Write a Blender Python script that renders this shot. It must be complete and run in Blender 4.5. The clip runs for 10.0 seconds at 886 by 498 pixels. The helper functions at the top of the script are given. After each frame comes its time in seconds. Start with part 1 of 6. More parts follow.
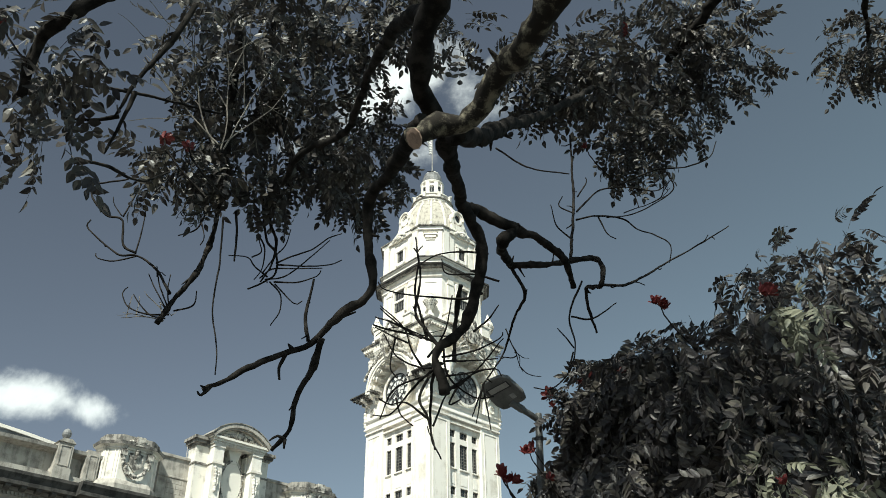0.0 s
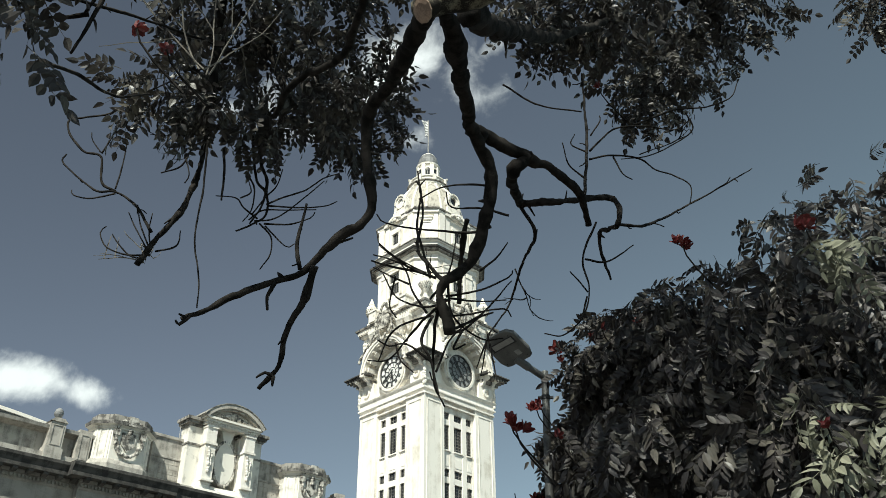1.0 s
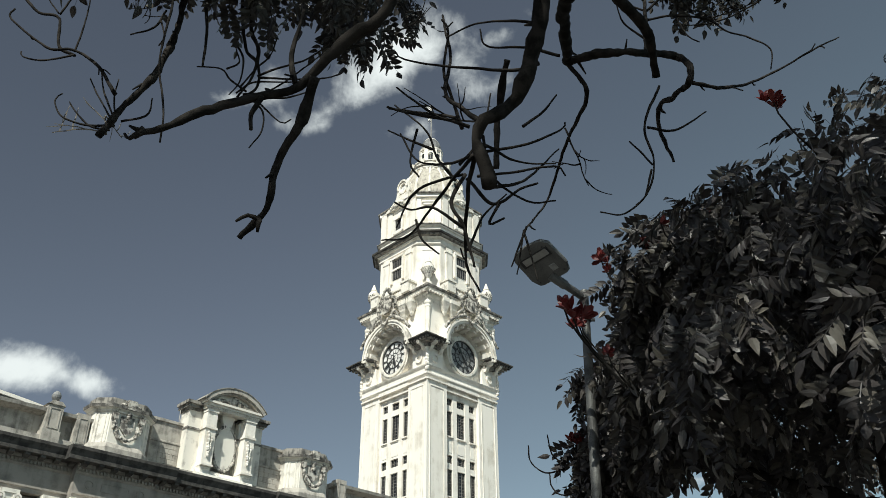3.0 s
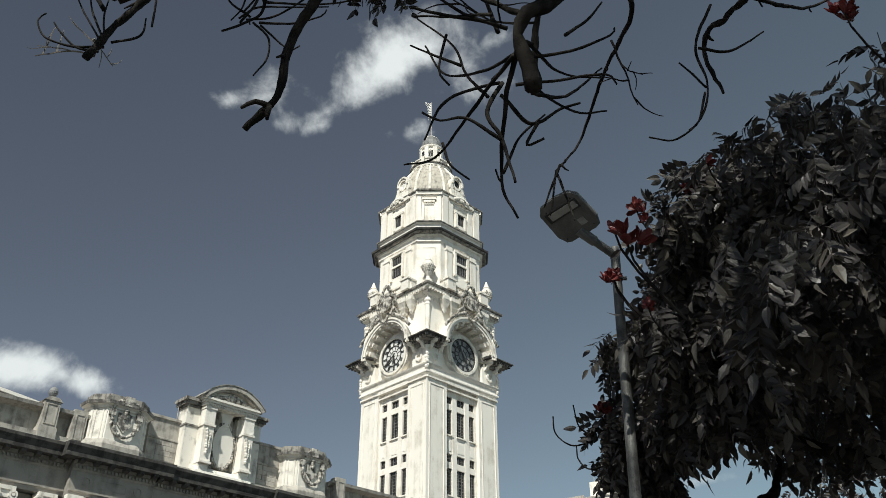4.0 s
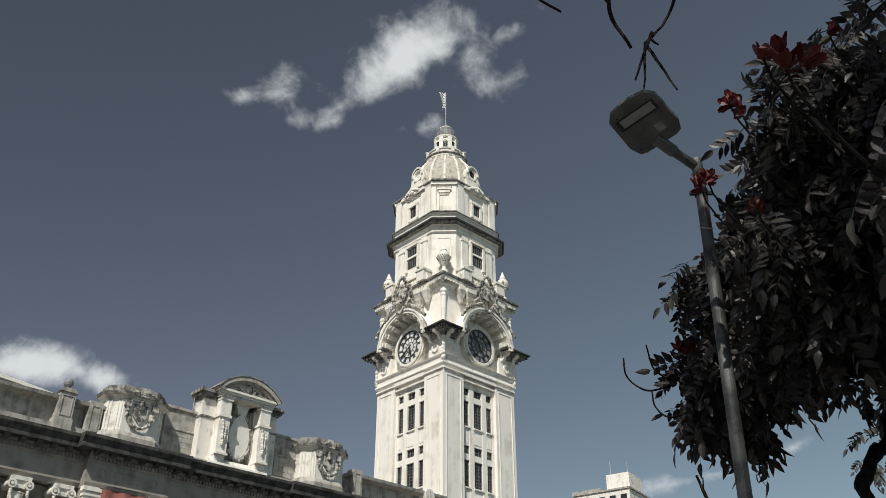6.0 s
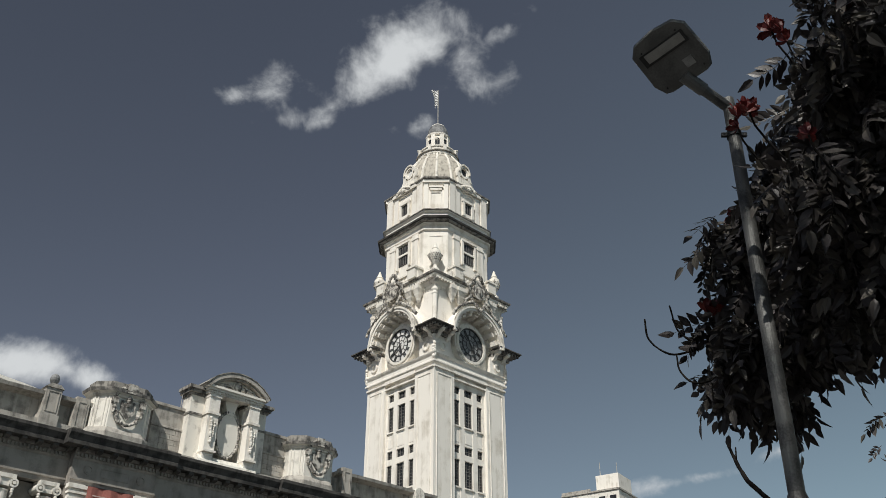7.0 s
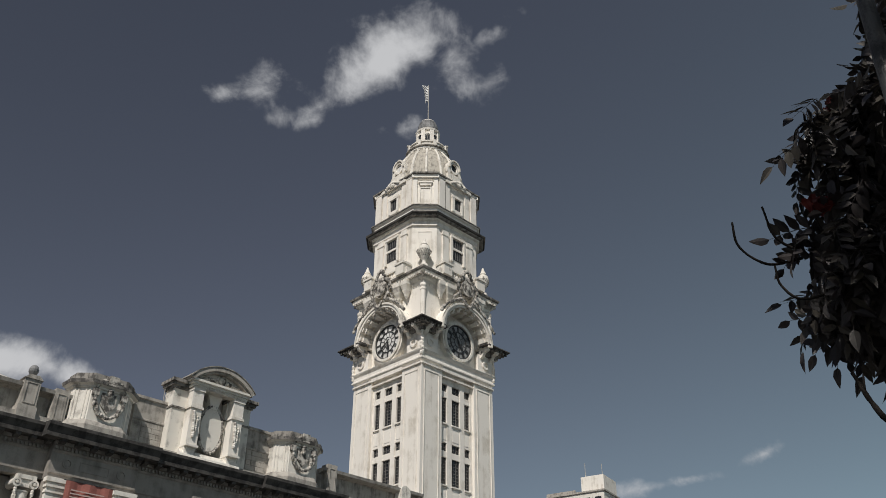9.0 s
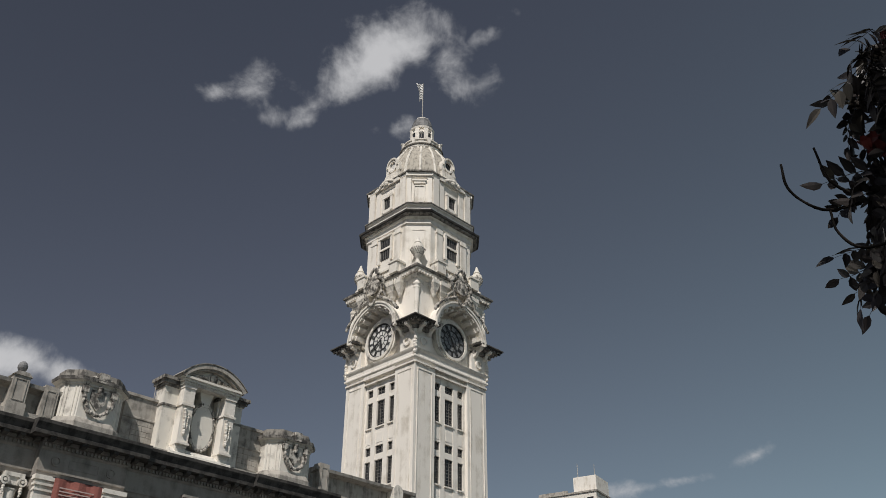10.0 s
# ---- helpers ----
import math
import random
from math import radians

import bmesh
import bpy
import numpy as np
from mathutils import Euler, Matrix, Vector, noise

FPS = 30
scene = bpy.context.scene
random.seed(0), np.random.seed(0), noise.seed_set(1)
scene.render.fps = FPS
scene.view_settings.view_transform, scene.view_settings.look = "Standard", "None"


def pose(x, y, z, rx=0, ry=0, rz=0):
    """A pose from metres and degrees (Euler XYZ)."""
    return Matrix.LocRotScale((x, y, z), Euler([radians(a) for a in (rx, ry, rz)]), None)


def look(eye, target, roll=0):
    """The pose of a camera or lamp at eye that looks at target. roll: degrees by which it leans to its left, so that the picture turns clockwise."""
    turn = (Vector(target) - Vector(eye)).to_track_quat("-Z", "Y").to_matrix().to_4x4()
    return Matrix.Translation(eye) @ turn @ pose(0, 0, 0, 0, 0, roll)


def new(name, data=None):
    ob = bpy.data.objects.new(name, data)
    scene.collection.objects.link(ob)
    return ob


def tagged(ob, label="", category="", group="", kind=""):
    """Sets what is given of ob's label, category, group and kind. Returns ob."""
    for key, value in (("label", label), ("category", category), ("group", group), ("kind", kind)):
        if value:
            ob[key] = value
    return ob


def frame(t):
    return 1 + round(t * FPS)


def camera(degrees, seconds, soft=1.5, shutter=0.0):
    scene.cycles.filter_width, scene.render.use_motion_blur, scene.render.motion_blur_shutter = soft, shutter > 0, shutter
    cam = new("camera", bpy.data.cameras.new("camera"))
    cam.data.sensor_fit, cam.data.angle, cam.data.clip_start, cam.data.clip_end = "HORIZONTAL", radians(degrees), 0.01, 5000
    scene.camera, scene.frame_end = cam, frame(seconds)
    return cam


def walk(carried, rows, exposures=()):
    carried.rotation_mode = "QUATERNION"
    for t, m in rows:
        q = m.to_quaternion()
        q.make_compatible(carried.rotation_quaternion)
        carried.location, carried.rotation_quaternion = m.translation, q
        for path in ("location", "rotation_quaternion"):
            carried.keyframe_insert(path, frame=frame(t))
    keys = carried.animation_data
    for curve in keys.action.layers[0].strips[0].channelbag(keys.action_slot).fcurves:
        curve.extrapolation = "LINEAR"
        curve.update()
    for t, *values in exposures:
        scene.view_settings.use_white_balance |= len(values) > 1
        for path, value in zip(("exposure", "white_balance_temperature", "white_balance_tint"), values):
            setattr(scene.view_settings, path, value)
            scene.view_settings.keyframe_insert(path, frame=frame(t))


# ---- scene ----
cam = camera(53.7, 10.0, soft=0.5)
PATH = [
    (0, (2.904, -84.917, 2.105), (2.87, -83.233, 3.183), -0.5),
    (0.5, (2.862, -84.66, 2.092), (2.83, -82.967, 3.158), -0.4),
    (1, (2.836, -84.374, 2.083), (2.813, -82.672, 3.133), -0.3),
    (1.5, (2.794, -84.092, 2.092), (2.773, -82.384, 3.133), -0.2),
    (2, (2.726, -83.788, 2.087), (2.703, -82.078, 3.124), -0.1),
    (2.5, (2.7, -83.48, 2.071), (2.673, -81.767, 3.104), -0.2),
    (3, (2.672, -83.164, 2.068), (2.645, -81.452, 3.101), -0.1),
    (4.5, (2.476, -82.372, 2.044), (2.451, -80.66, 3.079), 0.1),
    (5, (2.439, -82.171, 2.048), (2.395, -80.459, 3.082), 0.1),
    (5.5, (2.353, -81.948, 2.06), (2.293, -80.231, 3.084), 0.2),
    (7, (2.206, -81.177, 2.066), (2.172, -79.46, 3.092), 0.2),
    (7.5, (2.124, -80.891, 2.089), (2.097, -79.176, 3.116), 0.3),
    (8, (2.074, -80.651, 2.113), (2.055, -78.935, 3.141), 0.4),
    (8.5, (2.081, -80.359, 2.123), (2.072, -78.643, 3.151), 0.3),
    (9, (1.984, -80.095, 2.129), (1.98, -78.379, 3.157), 0.4),
    (9.5, (1.921, -79.873, 2.149), (1.929, -78.158, 3.178), 0.4),
    (10, (1.907, -79.638, 2.153), (1.919, -77.923, 3.182), 0.4),
]
EXPOSURES = [(0.0, 0.84, 6250, -1), (1.5, 0.74, 6250, 0), (3.0, 0.58, 6250, 2), (5.0, 0.34, 6250, 6), (7.5, 0.06, 6280, 9), (10.0, -0.2, 6350, 12)]
walk(cam, [(t, look(eye, target, roll)) for t, eye, target, roll in PATH], EXPOSURES)

# ---- light ----
SUN_TRAVEL = Vector((0.48, 1.80, -2.05)).normalized()   # the way the sunlight goes
world = bpy.data.worlds.new("sky")
scene.world = world
world.use_nodes = True


CLOUDS = [  # direction, half width, half height, turn, weight
    (-0.072, 0.729, 0.680, 0.072, 0.040, 30, 2.3), (-0.139, 0.757, 0.639, 0.076, 0.022, 28, 1.03), (-0.211, 0.737, 0.642, 0.068, 0.026, 12, 0.86),
    (-0.192, 0.722, 0.664, 0.029, 0.028, 60, 0.73), (-0.191, 0.759, 0.623, 0.058, 0.016, 8, 0.64), (-0.102, 0.711, 0.695, 0.053, 0.026, 25, 0.73),
    (-0.018, 0.717, 0.697, 0.052, 0.034, 30, 0.82), (-0.037, 0.697, 0.716, 0.045, 0.022, 10, 0.51), (0.039, 0.749, 0.662, 0.056, 0.024, 15, 0.86),
    (0.007, 0.734, 0.679, 0.040, 0.034, 30, 0.73), (0.057, 0.707, 0.705, 0.040, 0.014, 35, 0.60), (-0.044, 0.779, 0.625, 0.044, 0.017, 10, 0.64),
    (-0.244, 0.733, 0.635, 0.027, 0.012, 0, 0.60), (-0.448, 0.819, 0.358, 0.049, 0.031, 0, 1.21), (-0.408, 0.840, 0.358, 0.058, 0.028, -8, 1.29),
    (-0.381, 0.854, 0.355, 0.034, 0.021, -10, 0.99), (-0.479, 0.807, 0.347, 0.053, 0.034, 0, 1.21), (0.218, 0.940, 0.264, 0.058, 0.015, 5, 1.35),
    (0.261, 0.927, 0.271, 0.049, 0.010, 4, 1.10), (0.335, 0.897, 0.289, 0.040, 0.012, 18, 1.40)]


def build_sky():
    nt = world.node_tree
    n, l = nt.nodes, nt.links
    n.clear()
    out = n.new("ShaderNodeOutputWorld")
    back = n.new("ShaderNodeBackground")
    back.inputs["Strength"].default_value = 0.05
    sky = n.new("ShaderNodeTexSky")
    sky.sky_type = "NISHITA"
    sky.sun_disc = False
    sky.sun_elevation = math.asin(-SUN_TRAVEL.z)
    sky.sun_rotation = math.atan2(-SUN_TRAVEL.x, -SUN_TRAVEL.y)
    sky.dust_density = 0.0
    sky.air_density = 0.8
    hsv = n.new("ShaderNodeHueSaturation")
    hsv.inputs["Saturation"].default_value = 0.56
    hsv.inputs["Value"].default_value = 1.02
    l.new(sky.outputs["Color"], hsv.inputs["Color"])
    # clouds: soft ellipses of direction, frayed by noise
    co = n.new("ShaderNodeTexCoord")

    def op(kind, a, b=0.0, c=0.0):
        m = n.new("ShaderNodeMath")
        m.operation = kind
        for i, v in enumerate((a, b, c)):
            if isinstance(v, (int, float)):
                m.inputs[i].default_value = v
            else:
                l.new(v, m.inputs[i])
        return m.outputs[0]

    def dot(v):
        m = n.new("ShaderNodeVectorMath")
        m.operation = "DOT_PRODUCT"
        l.new(co.outputs["Generated"], m.inputs[0])
        m.inputs[1].default_value = v
        return m.outputs["Value"]

    best = 0.0
    for cx, cy, cz, wide, tall, turn, weight in CLOUDS:
        c = Vector((cx, cy, cz)).normalized()
        right = c.cross(Vector((0, 0, 1))).normalized()
        up = right.cross(c)
        k, q = math.cos(radians(turn)), math.sin(radians(turn))
        x, y = dot((right * k + up * q) / wide), dot((up * k - right * q) / tall)
        f = op("MULTIPLY", op("SUBTRACT", 1.0, op("SQRT", op("ADD", op("MULTIPLY", x, x), op("MULTIPLY", y, y)))), weight)
        f = op("SUBTRACT", f, op("MULTIPLY", op("LESS_THAN", dot(c), 0.0), 9.0))
        best = op("ADD", best, op("MAXIMUM", f, 0.0))
    fray = n.new("ShaderNodeTexNoise")
    fray.inputs["Scale"].default_value, fray.inputs["Detail"].default_value, fray.inputs["Roughness"].default_value, fray.inputs["Distortion"].default_value = 19.0, 9.0, 0.60, 0.2
    l.new(co.outputs["Generated"], fray.inputs["Vector"])
    thick = op("ADD", best, op("MULTIPLY", op("SUBTRACT", fray.outputs["Fac"], 0.5), 3.8))
    ramp = n.new("ShaderNodeMapRange")
    ramp.interpolation_type = "SMOOTHSTEP"
    ramp.inputs["From Min"].default_value, ramp.inputs["From Max"].default_value = 0.22, 2.0
    l.new(thick, ramp.inputs["Value"])
    veil = op("MULTIPLY", ramp.outputs["Result"], op("GREATER_THAN", best, 0.0001))
    edge = n.new("ShaderNodeMapRange")
    edge.inputs["From Max"].default_value = 0.12
    l.new(best, edge.inputs["Value"])
    veil = op("MULTIPLY", veil, edge.outputs["Result"])
    mix = n.new("ShaderNodeMix")
    mix.data_type = "RGBA"
    l.new(veil, mix.inputs[0])
    haze = n.new("ShaderNodeVectorMath")
    haze.operation = "SCALE"
    l.new(hsv.outputs["Color"], haze.inputs[0])
    l.new(op("ADD", 1.16, op("MULTIPLY", dot((0.80, 0.0, -0.75)), 0.46)), haze.inputs["Scale"])
    lean = n.new("ShaderNodeMapRange")
    lean.inputs["From Min"].default_value, lean.inputs["From Max"].default_value = -0.75, 0.15
    l.new(dot((1.0, 0.0, -1.1)), lean.inputs["Value"])
    hue = n.new("ShaderNodeMix")
    hue.data_type = "RGBA"
    hue.inputs[6].default_value, hue.inputs[7].default_value = (1.01, 0.992, 1.0, 1), (0.90, 1.03, 0.96, 1)
    l.new(lean.outputs["Result"], hue.inputs[0])
    tone = n.new("ShaderNodeVectorMath")
    tone.operation = "MULTIPLY"
    l.new(haze.outputs["Vector"], tone.inputs[0])
    l.new(hue.outputs[2], tone.inputs[1])
    l.new(tone.outputs["Vector"], mix.inputs[6])
    mix.inputs[7].default_value = (12.0, 12.0, 11.9, 1)
    last = mix.outputs[2]
    l.new(last, back.inputs["Color"])
    l.new(back.outputs["Background"], out.inputs["Surface"])


build_sky()
sun = new("sun", bpy.data.lights.new("sun", "SUN"))
sun.data.energy, sun.data.angle, sun.data.color = 4.0, radians(0.53), (1.0, 0.945, 0.86)
sun.matrix_world = look((0, 0, 120), Vector((0, 0, 120)) + SUN_TRAVEL)

# ---- materials ----


def surf(name, light, dark, size=1.0, rough=0.8, metal=0.0, bump=0.3, streak=0.0, spread=(0.42, 0.62), piece=0.0, fine=14.0, gloss=0.5):
    """A weathered surface: two colours blended by coarse stains, fine grain and rain streaks."""
    m = bpy.data.materials.new(name)
    m.use_nodes = True
    n, l = m.node_tree.nodes, m.node_tree.links
    b = n["Principled BSDF"]
    b.inputs["Roughness"].default_value, b.inputs["Metallic"].default_value = rough, metal
    b.inputs["Specular IOR Level"].default_value = gloss
    co = n.new("ShaderNodeTexCoord")
    big = n.new("ShaderNodeTexNoise")
    big.inputs["Scale"].default_value, big.inputs["Detail"].default_value = 1.0 / size, 6
    l.new(co.outputs["Object"], big.inputs["Vector"])
    small = n.new("ShaderNodeTexNoise")
    small.inputs["Scale"].default_value, small.inputs["Detail"].default_value = fine / size, 5
    l.new(co.outputs["Object"], small.inputs["Vector"])
    add = n.new("ShaderNodeMath")
    add.operation = "MULTIPLY_ADD"
    add.inputs[1].default_value = 0.35
    l.new(small.outputs["Fac"], add.inputs[0])
    l.new(big.outputs["Fac"], add.inputs[2])
    last = add.outputs[0]
    if streak:
        mp = n.new("ShaderNodeMapping")
        mp.inputs["Scale"].default_value = (2.6 / size, 2.6 / size, 0.16 / size)
        l.new(co.outputs["Object"], mp.inputs["Vector"])
        st = n.new("ShaderNodeTexNoise")
        st.inputs["Scale"].default_value, st.inputs["Detail"].default_value = 1.0, 5
        l.new(mp.outputs["Vector"], st.inputs["Vector"])
        ad = n.new("ShaderNodeMath")
        ad.operation = "MULTIPLY_ADD"
        ad.inputs[1].default_value = streak
        l.new(st.outputs["Fac"], ad.inputs[0])
        l.new(last, ad.inputs[2])
        last = ad.outputs[0]
    if piece:
        oi = n.new("ShaderNodeObjectInfo")
        pa = n.new("ShaderNodeMath")
        pa.operation = "MULTIPLY_ADD"
        pa.inputs[1].default_value = piece
        l.new(oi.outputs["Random"], pa.inputs[0])
        l.new(last, pa.inputs[2])
        last = pa.outputs[0]
    lift = 0.17 + 0.5 * streak + 0.5 * piece
    rng = n.new("ShaderNodeMapRange")
    rng.inputs["From Min"].default_value, rng.inputs["From Max"].default_value = spread[0] + lift, spread[1] + lift
    l.new(last, rng.inputs["Value"])
    mix = n.new("ShaderNodeMix")
    mix.data_type = "RGBA"
    mix.inputs[6].default_value, mix.inputs[7].default_value = (*light, 1), (*dark, 1)
    l.new(rng.outputs["Result"], mix.inputs[0])
    l.new(mix.outputs[2], b.inputs["Base Color"])
    if bump:
        bp = n.new("ShaderNodeBump")
        bp.inputs["Strength"].default_value, bp.inputs["Distance"].default_value = bump, 0.03 * size
        l.new(small.outputs["Fac"], bp.inputs["Height"])
        l.new(bp.outputs["Normal"], b.inputs["Normal"])
    return m


STUCCO = surf("cream_stucco", (0.83, 0.785, 0.71), (0.60, 0.55, 0.47), 1.4, 0.85, streak=0.8, bump=0.25, spread=(0.52, 0.80))
STUCCO_OLD = surf("weathered_stucco", (0.76, 0.72, 0.645), (0.33, 0.30, 0.26), 0.7, 0.9, streak=0.6, bump=0.45, spread=(0.54, 0.78))
# Blotches hold soot and the relief's own shadow as one dark colour.
CARVING = surf("sooty_shaded_carving", (0.56, 0.525, 0.465), (0.09, 0.083, 0.075), 0.3, 0.9, streak=0.3, bump=0.5, spread=(0.40, 0.60))
# Station cornice: soot. Tower eaves and belfry edge: also shade put into the colour.
CORNICE = surf("sooty_shaded_stone", (0.085, 0.079, 0.072), (0.03, 0.028, 0.026), 0.6, 0.9, streak=0.4, bump=0.6)
STONE = surf("grey_stone", (0.42, 0.39, 0.345), (0.16, 0.148, 0.132), 0.6, 0.9, streak=0.7, bump=0.5, spread=(0.45, 0.78))
WALL_STONE = surf("dull_facade_stone", (0.33, 0.30, 0.265), (0.17, 0.156, 0.14), 0.8, 0.9, streak=0.5, bump=0.4, spread=(0.42, 0.80))
LEAD = surf("weathered_lead", (0.24, 0.24, 0.24), (0.11, 0.11, 0.11), 0.8, 0.6, bump=0.3)
DOME = surf("dome_tile", (0.46, 0.425, 0.36), (0.20, 0.18, 0.155), 0.5, 0.8, streak=0.9, bump=0.5, spread=(0.44, 0.74))
IRON = surf("dark_iron", (0.05, 0.05, 0.05), (0.02, 0.02, 0.02), 0.4, 0.5, bump=0.1)
GLASS = surf("dark_window_glass", (0.035, 0.037, 0.04), (0.015, 0.015, 0.017), 0.9, 0.12, bump=0.0)
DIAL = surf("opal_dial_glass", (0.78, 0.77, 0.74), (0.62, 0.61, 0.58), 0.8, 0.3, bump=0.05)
# Darker copy of DIAL: shade and a dark reflection are in its colour.
DIAL_SHADED = surf("shaded_dial_glass", (0.30, 0.30, 0.29), (0.20, 0.20, 0.20), 0.8, 0.5, bump=0.05)
# Station copings: soot. Tower lips and undersides: shade put into the same dark colour.
SOOT_SHADE = surf("sooty_shaded_coping", (0.30, 0.28, 0.25), (0.09, 0.084, 0.077), 0.5, 0.9, streak=0.8, bump=0.6, spread=(0.44, 0.62))
GRILLE = surf("dark_window_bar_paint", (0.17, 0.162, 0.15), (0.10, 0.095, 0.09), 0.5, 0.7, bump=0.1)
FRAME = surf("window_frame_paint", (0.45, 0.43, 0.39), (0.30, 0.28, 0.26), 0.5, 0.7, bump=0.1)

# ---- mesh helpers ----
I4 = Matrix.Identity(4)


def part(name, bm, material, parent=None, label="", smooth=False, m=None):
    bmesh.ops.recalc_face_normals(bm, faces=bm.faces)
    me = bpy.data.meshes.new(name)
    bm.to_mesh(me)
    bm.free()
    me.materials.append(material)
    if smooth:
        me.shade_smooth()
    ob = new(name, me)
    if parent:
        ob.parent = parent
    if m is not None:
        ob.matrix_local = m
    return tagged(ob, label)


def again(ob, m, parent=None):
    """Another piece on the same mesh."""
    o = new(ob.name.split(".")[0], ob.data)
    o.parent = parent or ob.parent
    o.matrix_local = m
    return o


def empty(name, m, label, category, group="", kind=""):
    ob = new(name)
    ob.matrix_world = m
    return tagged(ob, label, category, group, kind)


def box(bm, x0, x1, y0, y1, z0, z1, m=I4):
    vs = [bm.verts.new(m @ Vector((x, y, z))) for z in (z0, z1) for x, y in ((x0, y0), (x1, y0), (x1, y1), (x0, y1))]
    for f in ((3, 2, 1, 0), (4, 5, 6, 7), (0, 1, 5, 4), (1, 2, 6, 5), (2, 3, 7, 6), (3, 0, 4, 7)):
        bm.faces.new([vs[i] for i in f])
    return bm


def boxes(*rows):
    bm = bmesh.new()
    for r in rows:
        box(bm, *r)
    return bm


def plan_ring(h, c, sides):
    if sides:
        return [(h * math.cos(2 * math.pi * (i + 0.5) / sides), h * math.sin(2 * math.pi * (i + 0.5) / sides)) for i in range(sides)]
    if not c:
        return [(-h, -h), (h, -h), (h, h), (-h, h)]
    k = h - c
    return [(-k, -h), (k, -h), (h, -k), (h, k), (k, h), (-k, h), (-h, k), (-h, -k)]


def loft(profile, c=0.0, sides=0, bm=None, at=(0, 0), caps=True):
    """A body or a moulding that goes round a square, chamfered or round plan: profile of (half width, height)."""
    bm = bm or bmesh.new()
    rings = [[bm.verts.new((x + at[0], y + at[1], z)) for x, y in plan_ring(h, c, sides)] for h, z in profile]
    for a, b in zip(rings, rings[1:]):
        for i in range(len(a)):
            j = (i + 1) % len(a)
            bm.faces.new((a[i], a[j], b[j], b[i]))
    if caps:
        bm.faces.new(rings[0][::-1])
        bm.faces.new(rings[-1])
    return bm


def extrude(bm, outline, y0, y1, m=I4):
    """A plate with an outline in x and z, from depth y0 to y1."""
    a = [bm.verts.new(m @ Vector((x, y0, z))) for x, z in outline]
    b = [bm.verts.new(m @ Vector((x, y1, z))) for x, z in outline]
    bm.faces.new(a)
    bm.faces.new(b[::-1])
    for i in range(len(a)):
        j = (i + 1) % len(a)
        bm.faces.new((a[i], a[j], b[j], b[i]))
    return bm


def run(bm, profile, x0, x1, m=I4, shear0=0.0, shear1=0.0):
    """A straight moulding along x: profile of (depth outwards, height); shear mitres its ends."""
    a = [bm.verts.new(m @ Vector((x0 - shear0 * d, -d, z))) for d, z in profile]
    b = [bm.verts.new(m @ Vector((x1 + shear1 * d, -d, z))) for d, z in profile]
    bm.faces.new(a)
    bm.faces.new(b[::-1])
    for i in range(len(a)):
        j = (i + 1) % len(a)
        bm.faces.new((a[i], a[j], b[j], b[i]))
    return bm


def arc(cx, cz, r, a0, a1, n):
    return [(cx + r * math.cos(radians(a0 + (a1 - a0) * i / n)), cz + r * math.sin(radians(a0 + (a1 - a0) * i / n))) for i in range(n + 1)]


def arch_band(bm, cx, cz, r0, r1, y0, y1, a0=0, a1=180, n=20, m=I4):
    """A curved band between two radii, from depth y0 to y1."""
    return extrude(bm, arc(cx, cz, r1, a0, a1, n) + arc(cx, cz, r0, a1, a0, n), y0, y1, m)


def ring_band(bm, cx, cz, r0, r1, y0, y1, n=32, m=I4):
    vs = []
    for i in range(n):
        a = 2 * math.pi * i / n
        vs.append([bm.verts.new(m @ Vector((cx + r * math.cos(a), y, cz + r * math.sin(a)))) for r, y in ((r0, y0), (r1, y0), (r1, y1), (r0, y1))])
    for i in range(n):
        a, b = vs[i], vs[(i + 1) % n]
        for k in range(4):
            j = (k + 1) % 4
            bm.faces.new((a[k], b[k], b[j], a[j]))
    return bm


def blob(bm, x, y, z, rx, ry, rz, seg=8, rings=6, m=I4):
    bmesh.ops.create_uvsphere(bm, u_segments=seg, v_segments=rings, radius=1, matrix=m @ Matrix.Translation((x, y, z)) @ Matrix.Diagonal((rx, ry, rz, 1)))
    return bm


def turned(profile, sides=10, bm=None, m=I4):
    """A turned body: profile of (radius, height)."""
    bm = bm or bmesh.new()
    rings = [[bm.verts.new(m @ Vector((r * math.cos(2 * math.pi * i / sides), r * math.sin(2 * math.pi * i / sides), z))) for i in range(sides)] for r, z in profile]
    for a, b in zip(rings, rings[1:]):
        for i in range(sides):
            j = (i + 1) % sides
            bm.faces.new((a[i], a[j], b[j], b[i]))
    bm.faces.new(rings[0][::-1])
    bm.faces.new(rings[-1])
    return bm

def smooth_line(pts, step):
    """A Catmull-Rom line through the points."""
    p = [Vector(v) for v in pts]
    p = [2 * p[0] - p[1]] + p + [2 * p[-1] - p[-2]]
    out = []
    for i in range(1, len(p) - 2):
        n = max(2, int((p[i + 1] - p[i]).length / step))
        for k in range(n):
            u = k / n
            out.append(0.5 * (2 * p[i] + (p[i + 1] - p[i - 1]) * u + (2 * p[i - 1] - 5 * p[i] + 4 * p[i + 1] - p[i + 2]) * u * u
                              + (3 * p[i] - p[i - 1] - 3 * p[i + 1] + p[i + 2]) * u ** 3))
    out.append(p[-2])
    return out


